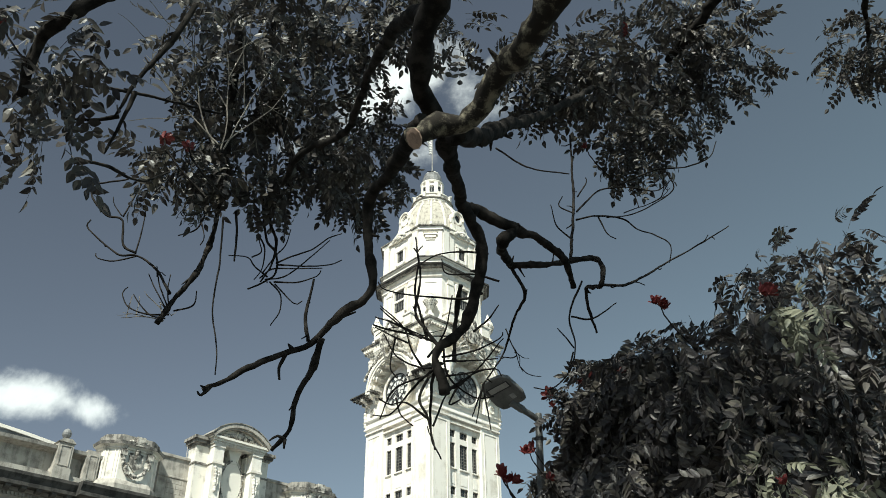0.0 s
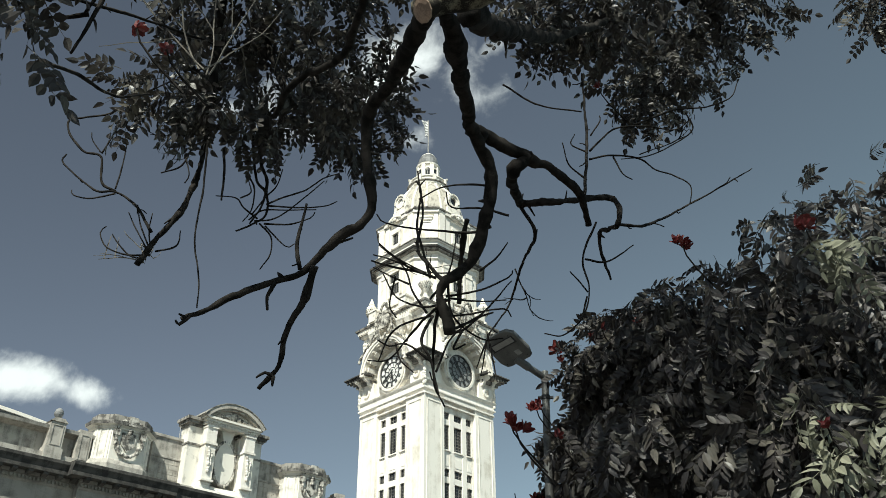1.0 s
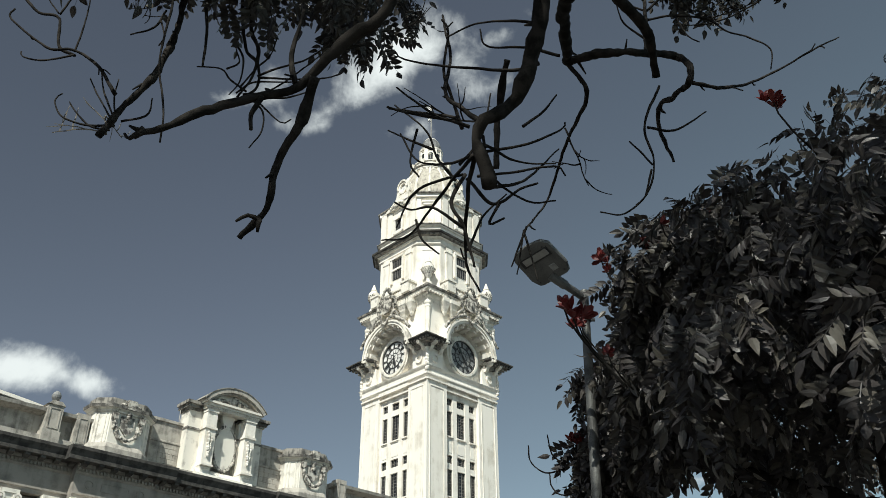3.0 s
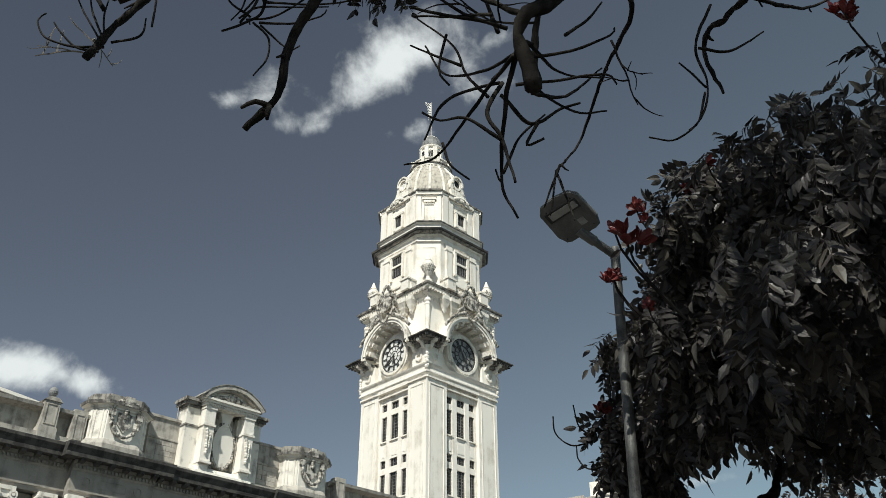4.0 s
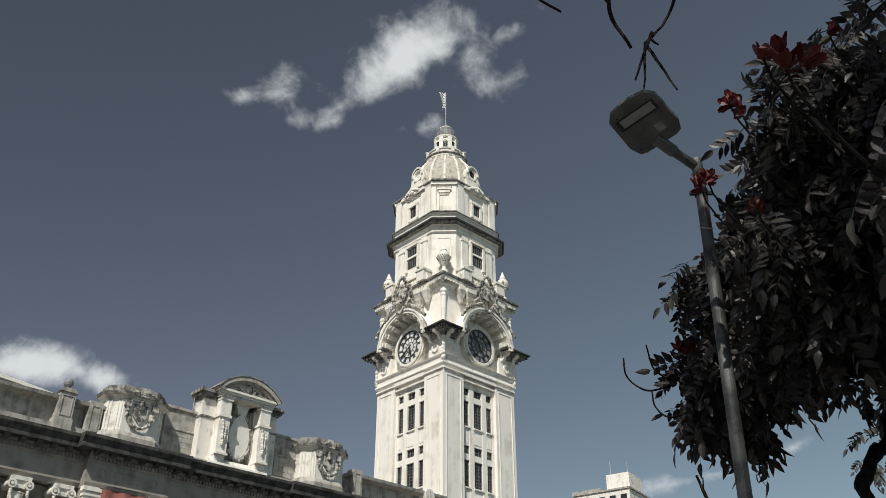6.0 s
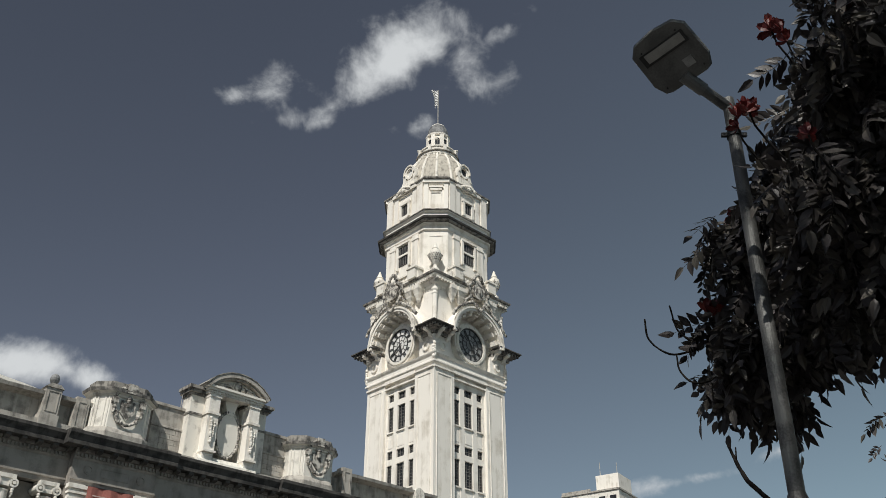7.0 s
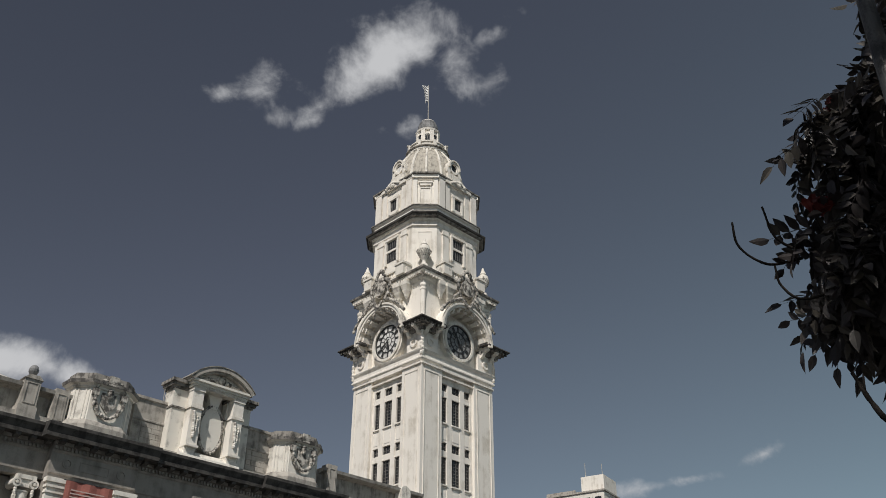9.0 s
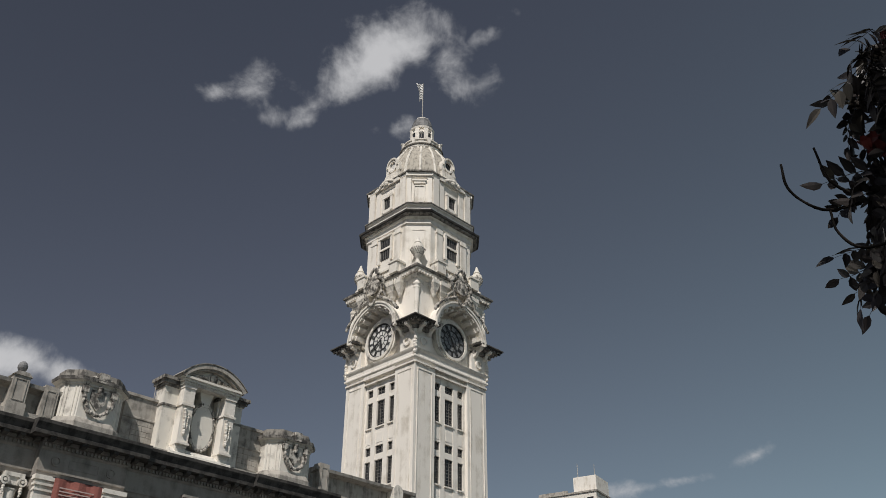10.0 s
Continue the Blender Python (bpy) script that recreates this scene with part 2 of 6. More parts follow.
def tube(bm, line, r0, r1, sides=7, knobs=0.0):
    rings = []
    side = Vector((0.31, 0.2, 0.93))
    for i, p in enumerate(line):
        d = (line[min(i + 1, len(line) - 1)] - line[max(i - 1, 0)]).normalized()
        a = (side - d * side.dot(d)).normalized()
        b = d.cross(a)
        side = a
        r = r0 + (r1 - r0) * i / max(1, len(line) - 1)
        r *= 1 + knobs * noise.noise(p * 9.0) + 0.6 * knobs * noise.noise(p * 31.0)
        rings.append([bm.verts.new(p + (a * math.cos(2 * math.pi * k / sides) + b * math.sin(2 * math.pi * k / sides)) * r * (1 + 0.4 * knobs * noise.noise(p * 24 + a * k)))
                      for k in range(sides)])
    for x, y in zip(rings, rings[1:]):
        for k in range(sides):
            j = (k + 1) % sides
            bm.faces.new((x[k], x[j], y[j], y[k]))
    bm.faces.new(rings[0][::-1])
    bm.faces.new(rings[-1])
    return bm


def garland(bm, pts, r, n, seg=6):
    """A chain of carved fruit and leaves along a line, given in x, y, z."""
    line = smooth_line(pts, 0.05)
    rng = random.Random(len(pts) * 31 + n)
    for i in range(n):
        p = line[min(len(line) - 1, int(i * len(line) / n))]
        s = r * rng.uniform(0.7, 1.25)
        blob(bm, p.x + rng.uniform(-0.3, 0.3) * r, p.y, p.z, s, s * 0.9, s, seg, 4)
    return bm


# ---- clock tower ----
TOWER = Matrix.Translation((-0.05, 0, 0)) @ Matrix.Rotation(radians(45), 4, "Z")


def face(k):
    """The pose of one of the four fronts in the tower's own axes: x along the wall, y inwards."""
    return Matrix.Rotation(radians(-90 * k), 4, "Z")


def clock_tower():
    t = empty("clock_tower", TOWER, "tall cream stucco clock tower with domed lantern and dark eaves", "clock tower")
    H, BAY = 4.76, 2.15
    # shaft: a core, four corner piers, and window bays between them
    part("shaft_core", loft([(4.0, 0), (4.0, 35.2)]), STUCCO, t)
    pier = bmesh.new()
    box(pier, BAY, H, BAY, H, 0, 34.6)
    pier = part("corner_pier", pier, STUCCO, t)
    strip = bmesh.new()
    for u0, u1 in ((2.5, 4.4),):
        z0, z1 = 3.0, 33.6
        for r in ((u0, u0 + 0.09, z0, z1), (u1 - 0.09, u1, z0, z1), (u0 + 0.09, u1 - 0.09, z0, z0 + 0.09), (u0 + 0.09, u1 - 0.09, z1 - 0.09, z1)):
            box(strip, r[0], r[1], -H - 0.05, -H + 0.02, r[2], r[3])
    strip = part("panel_moulding", strip, STUCCO, t)
    for k in range(4):
        if k:
            again(pier, face(k), t)
            again(strip, face(k), t)
        again(strip, face(k) @ Matrix.Translation((-6.9, 0, 0)), t)
    cols = ((-1.87, -1.13), (-0.54, 0.54), (1.13, 1.87))
    rows = [33.05 - 5.6 * i for i in range(5)]
    bay = bmesh.new()
    for u0, u1 in ((-BAY, -1.87), (-1.13, -0.54), (0.54, 1.13), (1.87, BAY)):
        box(bay, u0, u1, -4.45, -4.0, 0, 34.6)
    for u0, u1 in cols:
        box(bay, u0, u1, -4.42, -4.0, 33.05, 34.6)
        for z in rows:
            box(bay, u0, u1, -4.40, -4.0, z - 1.28, z - 0.72)
            box(bay, u0, u1, -4.40, -4.0, z - 5.55, z - 3.75)
            box(bay, u0 + 0.1, u1 - 0.1, -4.43, -4.40, z - 5.3, z - 4.4)
            box(bay, u0 - 0.06, u1 + 0.06, -4.54, -4.402, z - 3.88, z - 3.76)
    bay = part("window_bay", bay, STUCCO, t)
    for k in range(1, 4):
        again(bay, face(k), t)
    # one window of each size: dark glass and thin bars
    def pane(name, w, hgt):
        g = part(name, boxes((-w / 2, w / 2, -4.22, -4.12, 0, hgt)), GLASS, t, "dark glazed window with thin bars")
        bars = bmesh.new()
        n = max(2, round(hgt / 0.32))
        for i in range(1, n):
            box(bars, -w / 2, w / 2, -4.26, -4.22, hgt * i / n - 0.018, hgt * i / n + 0.018)
        for x in ([-w / 6, w / 6] if w > 0.9 else [0]):
            box(bars, x - 0.02, x + 0.02, -4.27, -4.225, 0, hgt)
        for x in (-w / 2, w / 2 - 0.06):
            box(bars, x, x + 0.06, -4.29, -4.225, 0, hgt)
        b = part("window_grille", bars, GRILLE, g)
        return g, b
    for k in range(2):
        for j, (u0, u1) in enumerate(cols):
            for i, z in enumerate(rows):
                for hgt, zz in ((0.72, z - 0.72), (2.47, z - 3.75)):
                    key = (round(u1 - u0, 2), hgt)
                    m = face(k) @ Matrix.Translation(((u0 + u1) / 2, 0, zz))
                    if key not in PANES:
                        PANES[key] = pane("window", *key)
                        PANES[key][0].matrix_local = m
                    else:
                        g = again(PANES[key][0], m, t)
                        again(PANES[key][1], I4, g)
    # string courses above the shaft
    part("string_course", loft([(4.76, 34.4), (4.95, 34.55), (4.95, 34.7), (4.84, 34.8), (4.84, 35.15), (5.0, 35.3), (5.06, 35.42), (4.8, 35.5)]), STUCCO, t)
    # clock stage
    part("clock_stage_core", loft([(4.3, 35.4), (4.3, 43.0)]), STUCCO, t)
    low = bmesh.new()
    box(low, 2.75, 4.80, 2.75, 4.80, 35.45, 37.3)
    low = part("clock_stage_pier", low, STUCCO, t)
    wall = bmesh.new()
    R = 3.1
    cz = 37.75
    front = lambda z: 4.96 - 0.30 * min(1.0, max(0.0, (z - 38.1) / 3.0)) ** 0.5
    us = [-9, *[R * math.cos(radians(a)) for a in range(180, -1, -9)], 9]
    zs = lambda u: cz + math.sqrt(max(0.0, R * R - u * u)) if abs(u) < R else 38.1
    grid = []
    for u in us:
        z0 = zs(u)
        col = []
        for i in range(7):
            z = z0 + (43.05 - z0) * i / 6
            f = front(z)
            col.append(wall.verts.new((max(-f, min(f, u)), -f, z)))
        grid.append(col)
    for a, b in zip(grid, grid[1:]):
        for i in range(6):
            wall.faces.new((a[i], b[i], b[i + 1], a[i + 1]))
    wall = part("flared_wall", wall, STUCCO, t)
    hood = bmesh.new()
    arch_band(hood, 0, cz, 3.02, 3.34, -6.05, -4.2, 0, 180, 32)
    hood = part("arch_hood", hood, STUCCO, t, smooth=False)
    rim = bmesh.new()
    arch_band(rim, 0, cz, 3.27, 3.46, -6.15, -5.9, 0, 180, 32)
    arch_band(rim, 0, cz, 2.72, 3.03, -4.75, -4.2, 0, 180, 32)
    rim = part("arch_rim", rim, STUCCO_OLD, t)
    tooth = bmesh.new()
    box(tooth, -0.24, 0.24, -5.7, -4.3, 2.62, 3.05)
    box(tooth, -0.19, 0.19, -5.95, -4.6, 2.82, 3.05)
    tooth = part("arch_bracket", tooth, STUCCO, t, m=face(0) @ Matrix.Translation((0, 0, cz)))
    for k in range(4):
        for i in range(9):
            a = -76 + 19 * i
            again(tooth, face(k) @ Matrix.Translation((0, 0, cz)) @ Matrix.Rotation(radians(a), 4, "Y"), t)
    tooth.matrix_local = face(2) @ Matrix.Translation((0, 0, cz)) @ Matrix.Rotation(radians(9), 4, "Y")
    for k in range(1, 4):
        for o in (low, wall, hood, rim):
            again(o, face(k), t)
    # eaves at the four corners
    eave = bmesh.new()
    E, W = 6.08, 3.0
    for z0, z1, e, w in ((38.0, 38.12, E, W), (37.88, 38.0, E - 0.12, W + 0.04)):
        box(eave, w, e, w, e, z0, z1)
    bed = bmesh.new()
    for z0, z1, e, w in ((37.74, 37.876, E - 0.42, W + 0.1), (37.6, 37.74, E - 0.6, W + 0.12), (37.3, 37.6, 5.15, W)):
        box(bed, w, e, w, e, z0, z1)
    for i in range(7):
        box(bed, W + 0.25 + 0.4 * i, W + 0.43 + 0.4 * i, E - 0.43, E - 0.2, 37.70, 37.876)
        box(bed, E - 0.43, E - 0.2, W + 0.25 + 0.4 * i, W + 0.43 + 0.4 * i, 37.70, 37.876)
    # Bed coloured dark for the shade under the eave.
    bed = part("eave_bed", bed, SOOT_SHADE, t)
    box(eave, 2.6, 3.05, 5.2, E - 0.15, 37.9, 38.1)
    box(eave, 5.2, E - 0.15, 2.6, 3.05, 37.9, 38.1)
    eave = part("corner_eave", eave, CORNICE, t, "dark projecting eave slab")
    con = bmesh.new()
    extrude(con, [(-4.75, 36.9), (-5.1, 37.05), (-5.3, 37.4), (-5.75, 37.5), (-5.85, 37.73), (-4.75, 37.73)], -0.17, 0.17)
    con = part("eave_console", con, STUCCO, t, m=Matrix.Rotation(radians(90), 4, "Z") @ Matrix.Translation((0, -3.1, 0)))
    for k in range(4):
        if k:
            again(eave, face(k), t)
            again(bed, face(k), t)
        for u in (-4.5, -3.2, 3.2, 4.5):
            again(con, face(k) @ Matrix.Translation((u, 0, 0)) @ Matrix.Rotation(radians(90), 4, "Z"), t)
    con.matrix_local = face(3) @ Matrix.Translation((3.85, 0, 0)) @ Matrix.Rotation(radians(90), 4, "Z")
    rib = bmesh.new()
    tube(rib, [Vector((0, -6.80, 38.6)), Vector((0, -6.64, 39.6)), Vector((0, -6.54, 40.8)), Vector((0, -6.52, 42.0))], 0.2, 0.27, 10)
    turned([(0.27, 41.6), (0.32, 41.68), (0.32, 41.8), (0.28, 41.9), (0.36, 42.1), (0.34, 42.3), (0.15, 42.5)], 12, rib, Matrix.Translation((0, -6.5, 0)))
    rib = part("corner_rib", rib, STUCCO, t, m=Matrix.Rotation(radians(-45), 4, "Z"))
    for k in range(1, 4):
        again(rib, Matrix.Rotation(radians(-45 - 90 * k), 4, "Z"), t)
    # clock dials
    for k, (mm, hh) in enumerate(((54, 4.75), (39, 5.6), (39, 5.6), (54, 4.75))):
        # Dials of faces 0 and 3 take the copy with shade in its colour.
        d = part("clock_dial", ring_band(bmesh.new(), 0, 0, 0.0001, 1.72, -4.42, -4.3, 40), DIAL if k in (1, 2) else DIAL_SHADED, t,
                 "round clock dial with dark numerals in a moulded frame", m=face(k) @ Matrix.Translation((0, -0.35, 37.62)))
        part("dial_frame", ring_band(ring_band(bmesh.new(), 0, 0, 1.72, 1.98, -4.62, -3.9, 40), 0, 0, 1.98, 2.2, -4.5, -3.9, 40), STUCCO_OLD, d)
        part("dial_ring", ring_band(ring_band(bmesh.new(), 0, 0, 1.6, 1.72, -4.5, -4.4, 40), 0, 0, 1.0, 1.1, -4.47, -4.4, 40), IRON, d)
        for i in range(12):
            num = bmesh.new()
            for x in (-0.15, -0.03, 0.09)[: 3 if i % 3 else 2]:
                box(num, x, x + 0.075, -4.455, -4.415, 1.13, 1.55)
            part("numeral", num, IRON, d, m=Matrix.Rotation(radians(30 * i), 4, "Y"))
        web = bmesh.new()
        for i in range(12):
            m = Matrix.Rotation(radians(30 * i + 15), 4, "Y")
            box(web, -0.03, 0.03, -4.445, -4.415, 0.52, 1.04, m)
        ring_band(web, 0, 0, 0.49, 0.56, -4.44, -4.41, 12)
        part("dial_tracery", web, IRON, d)
        for nm, ang, ln, wd in (("minute_pointer", mm * 6, 1.5, 0.11), ("hour_pointer", hh * 30, 1.05, 0.17)):
            p = bmesh.new()
            extrude(p, [(-0.05, -0.35), (0.05, -0.35), (wd, ln * 0.6), (0, ln), (-wd, ln * 0.6)], -4.56 if ln > 1.2 else -4.53, -4.54 if ln > 1.2 else -4.51)
            part(nm, p, IRON, d, m=Matrix.Rotation(radians(ang), 4, "Y"))
    # balcony cornice
    part("balcony_cornice", loft([(4.64, 42.3), (4.74, 42.5), (4.74, 42.75), (4.9, 42.85), (5.0, 43.0), (5.0, 43.25), (5.26, 43.4), (5.30, 43.55)]), STUCCO_OLD, t)
    part("balcony_edge", loft([(5.30, 43.55), (5.42, 43.64), (5.46, 43.82), (4.6, 43.92)]), SOOT_SHADE, t, "balcony edge with soot and a shadow line in its colour")
    # stage A with chamfered corners
    part("belfry_body", loft([(4.62, 43.8), (4.62, 50.3)], 1.75), STUCCO, t)
    part("belfry_cornice", loft([(4.64, 49.55), (4.76, 49.65), (4.76, 49.8), (4.70, 49.85), (4.70, 50.15), (4.86, 50.25), (4.9, 50.4)], 1.75), STUCCO, t)
    # Underside coloured dark to carry the shade below the cornice edge.
    part("belfry_soffit", loft([(4.7, 50.4), (5.14, 50.46), (5.2, 50.61), (4.7, 50.65)], 1.75), SOOT_SHADE, t)
    part("belfry_cornice_edge", loft([(5.16, 50.61), (5.32, 50.66), (5.36, 50.84), (4.7, 50.95)], 1.75), CORNICE, t, "cornice edge with soot and shade in its colour")
    part("attic_ledge", loft([(4.7, 51.7), (4.84, 51.76), (4.9, 51.88)], 1.75), STUCCO, t)
    # Dark lips here, on the attic and gallery paint in the mouldings' shadow lines.
    part("ledge_edge", loft([(4.9, 51.88), (4.98, 51.92), (4.98, 52.02), (4.6, 52.14)], 1.75), SOOT_SHADE, t)
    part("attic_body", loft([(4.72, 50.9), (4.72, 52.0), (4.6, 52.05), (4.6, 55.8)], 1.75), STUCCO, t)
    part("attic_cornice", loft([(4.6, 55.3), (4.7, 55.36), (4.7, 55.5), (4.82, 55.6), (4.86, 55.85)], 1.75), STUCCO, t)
    part("attic_edge", loft([(4.86, 55.85), (4.98, 55.9), (5.0, 56.05), (4.5, 56.3)], 1.75), SOOT_SHADE, t)
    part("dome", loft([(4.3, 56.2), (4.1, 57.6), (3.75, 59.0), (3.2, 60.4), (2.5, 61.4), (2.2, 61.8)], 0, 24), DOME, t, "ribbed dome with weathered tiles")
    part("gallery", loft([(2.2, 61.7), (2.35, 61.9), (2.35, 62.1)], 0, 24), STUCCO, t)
    part("gallery_edge", loft([(2.35, 62.1), (2.5, 62.16), (2.5, 62.28), (2.1, 62.4)], 0, 24), SOOT_SHADE, t)
    part("gallery_parapet", loft([(2.1, 62.35), (2.1, 62.85), (2.22, 62.92), (2.22, 63.05), (1.4, 63.12)], 0, 24), STUCCO_OLD, t)
    part("lantern", loft([(1.2, 63.0), (1.2, 65.2), (1.4, 65.3), (1.45, 65.5), (1.1, 65.7), (1.05, 66.6), (0.8, 67.2), (0.25, 67.55)], 0, 16), STUCCO, t)
    part("flag_pole", turned([(0.06, 67.4), (0.05, 73.0)], 8), FRAME, t)
    return t


PANES = {}


def tower_details(t):
    """Carving, balustrades, urns, windows of the upper stages, dormers and the lantern."""
    # belfry: pilasters, panels and barred windows
    for k in range(4):
        f = face(k)
        for sg in (-1, 1):
            part("belfry_pilaster", boxes((sg * 1.75 - 0.42, sg * 1.75 + 0.42, -4.78, -4.6, 43.9, 49.55), (sg * 1.75 - 0.5, sg * 1.75 + 0.5, -4.85, -4.6, 48.9, 49.1)), STUCCO, t, m=f)
        w = part("belfry_window", boxes((-0.78, 0.78, -4.67, -4.61, 46.7, 49.0)), GLASS, t, "dark barred belfry window", m=f)
        fr = boxes((-1.05, -0.78, -4.86, -4.6, 46.3, 49.1), (0.78, 1.05, -4.86, -4.6, 46.3, 49.1), (-1.05, 1.05, -4.9, -4.6, 49.1, 49.35), (-0.78, 0.78, -4.8, -4.6, 47.75, 47.98))
        part("window_surround", fr, STUCCO, w)
        for x in (-0.55, -0.27, 0.0, 0.27, 0.55):
            part("bar", boxes((x - 0.035, x + 0.035, -4.72, -4.671, 46.7, 49.0)), GRILLE, w)
        # attic window
        w = part("attic_window", boxes((-0.5, 0.5, -4.66, -4.59, 52.7, 54.1)), GLASS, t, "small dark attic window", m=f)
        part("window_surround", boxes((-0.78, -0.5, -4.85, -4.58, 52.4, 54.2), (0.5, 0.78, -4.85, -4.58, 52.4, 54.2), (-0.78, 0.78, -4.88, -4.58, 54.1, 54.4), (-0.7, 0.7, -4.8, -4.58, 52.3, 52.7)), STUCCO, w)
        for x in (-0.25, 0.0, 0.25):
            part("bar", boxes((x - 0.03, x + 0.03, -4.70, -4.661, 52.7, 54.1)), GRILLE, w)
        for sg in (-1, 1):
            part("attic_pilaster", boxes((sg * 1.45 - 0.32, sg * 1.45 + 0.32, -4.74, -4.59, 52.1, 55.4), (sg * 2.35 - 0.42, sg * 2.35 + 0.42, -4.84, -4.59, 52.0, 55.5)), STUCCO, t, m=f)
        # low pediment with carving over the attic window
        pd = extrude(bmesh.new(), [(-1.9, 55.75), (0, 56.75), (1.9, 55.75), (1.9, 55.5), (-1.9, 55.5)], -4.95, -4.3)
        part("attic_pediment", pd, STUCCO_OLD, t, m=f)
        part("pediment_carving", garland(garland(bmesh.new(), [(-1.1, -4.98, 55.75), (0, -5.02, 56.15), (1.1, -4.98, 55.75)], 0.17, 13), [(-0.3, -5, 55.8), (0.3, -5, 55.8)], 0.2, 3), STUCCO_OLD, t, m=f)
        # round dormer
        dm = part("round_dormer", ring_band(bmesh.new(), 0, 0, 0.62, 0.92, -4.35, -2.6, 24), STUCCO, t, "round dormer window with moulded hood", m=f @ Matrix.Translation((0, -0.72, 58.5)) @ Matrix.Diagonal((0.74, 0.82, 0.86, 1)))
        part("pane", ring_band(bmesh.new(), 0, 0, 0.0001, 0.62, -4.1, -4.0, 20), DIAL if k == 1 else GLASS, dm)
        hood = arch_band(bmesh.new(), 0, 0, 0.92, 1.15, -4.5, -2.6, -8, 188, 20)
        for sg in (-1, 1):
            extrude(hood, [(sg * 0.9, 0.1), (sg * 1.35, -0.1), (sg * 1.4, -0.9), (sg * 0.95, -1.3), (sg * 0.7, -0.7)], -4.3, -3.0)
        box(hood, -1.3, 1.3, -4.4, -3.2, -2.6, -1.1)
        part("hood", hood, STUCCO_OLD, dm)
        # balcony: balusters, rails and pedestals
        for sg in (-1, 1):
            x = sg * 2.35
            pe = boxes((x - 0.55, x + 0.55, -5.75, -4.7, 43.8, 44.9), (x - 0.65, x + 0.65, -5.85, -4.65, 44.9, 45.1))
            blob(pe, x, -5.3, 45.2, 0.35, 0.35, 0.25)
            part("pedestal", pe, STUCCO_OLD, t, m=f)
            pn = bmesh.new()
            for px, wd, top in ((1.75, 0.62, 42.95), (2.75, 0.46, 43.0)):
                loft([(wd * 0.12, top - 1.75), (wd * 0.3, top - 1.55), (wd * 0.34, top - 1.35), (wd * 0.62, top - 1.0), (wd * 0.66, top - 0.85), (wd * 0.9, top - 0.5), (wd, top - 0.4), (wd, top)], bm=pn, at=(sg * px, -5.05))
            part("pendant_console", pn, STUCCO_OLD, t, m=f)
            part("balcony_rail", boxes((sg * 3.0 - 0.13, sg * 3.0 + 0.13, -5.4, -4.8, 43.8, 44.5)), STUCCO_OLD, t, m=f)
        part("balcony_rail", boxes((-1.8, 1.8, -5.45, -5.1, 44.62, 44.8), (-1.8, 1.8, -5.45, -5.1, 43.82, 43.95)), STUCCO_OLD, t, m=f)
        for i in range(9):
            if (k, i) == (0, 0):
                BAL.append(part("baluster", turned([(0.07, 43.95), (0.13, 44.12), (0.06, 44.4), (0.1, 44.62)], 8), STUCCO_OLD, t, m=f @ Matrix.Translation((-1.6, -5.28, 0))))
            else:
                again(BAL[0], f @ Matrix.Translation((-1.6 + 0.4 * i, -5.28, 0)), t)
        # dentils under the balcony cornice
        tagged(part("cornice_dentils", boxes(*[(-5.0 + 0.36 * i, -4.8 + 0.36 * i, -5.38, -5.1, 43.1, 43.32) for i in range(28)]), STUCCO_OLD, t, m=f), kind="stuff")
        # carved coat of arms above the arch
        ca = blob(bmesh.new(), 0, -6.0, 42.9, 0.42, 0.2, 0.62, 12, 8)
        ring_band(ca, 0, 42.9, 0.5, 0.68, -6.1, -5.6, 18)
        box(ca, -0.5, 0.5, -6.0, -5.0, 43.6, 43.9)
        garland(ca, [(-0.5, -6.0, 43.9), (0, -6.05, 44.5), (0.5, -6.0, 43.9)], 0.15, 17)
        for sg in (-1, 1):
            garland(ca, [(sg * 0.6, -6.0, 43.6), (sg * 1.05, -6.0, 43.1), (sg * 0.85, -6.0, 42.3), (sg * 0.5, -6.0, 41.6)], 0.136, 28)
            garland(ca, [(sg * 0.7, -6.1, 41.75), (sg * 1.4, -6.1, 41.35), (sg * 2.2, -6.1, 40.75), (sg * 2.85, -6.1, 39.9)], 0.129, 28)
            garland(ca, [(sg * 0.9, -6.05, 42.2), (sg * 1.4, -6.05, 41.7), (sg * 1.5, -6.0, 41.2)], 0.109, 13)
        garland(ca, [(-0.4, -6.15, 41.6), (0, -6.2, 41.15), (0.4, -6.15, 41.6)], 0.136, 13)
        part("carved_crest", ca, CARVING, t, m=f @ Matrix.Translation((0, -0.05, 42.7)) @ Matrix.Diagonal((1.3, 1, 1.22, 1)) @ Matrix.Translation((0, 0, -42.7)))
        # cornice corner blocks and pier carving
        for sg in (-1, 1):
            part("pier_wreath", ring_band(bmesh.new(), sg * 3.75, 36.35, 0.28, 0.46, -4.95, -4.8, 14), STUCCO, t, m=f)
            part("pier_capital", boxes((sg * 3.45 - 1.32, sg * 3.45 + 1.32, -4.92, -4.7, 34.05, 34.2)), STUCCO, t, m=f)
            part("pier_band", boxes((sg * 2.5 - 0.3, sg * 2.5 + 0.3, -4.6, -4.4, 0, 34.4)), STUCCO, t, m=f)
        part("bay_moulding", boxes((-2.15, 2.15, -4.72, -4.4, 33.55, 33.7), (-2.15, 2.15, -4.85, -4.4, 34.05, 34.4)), STUCCO, t, m=f)
        # corner things, turned by 45 degrees
        c = f @ Matrix.Rotation(radians(-45), 4, "Z")
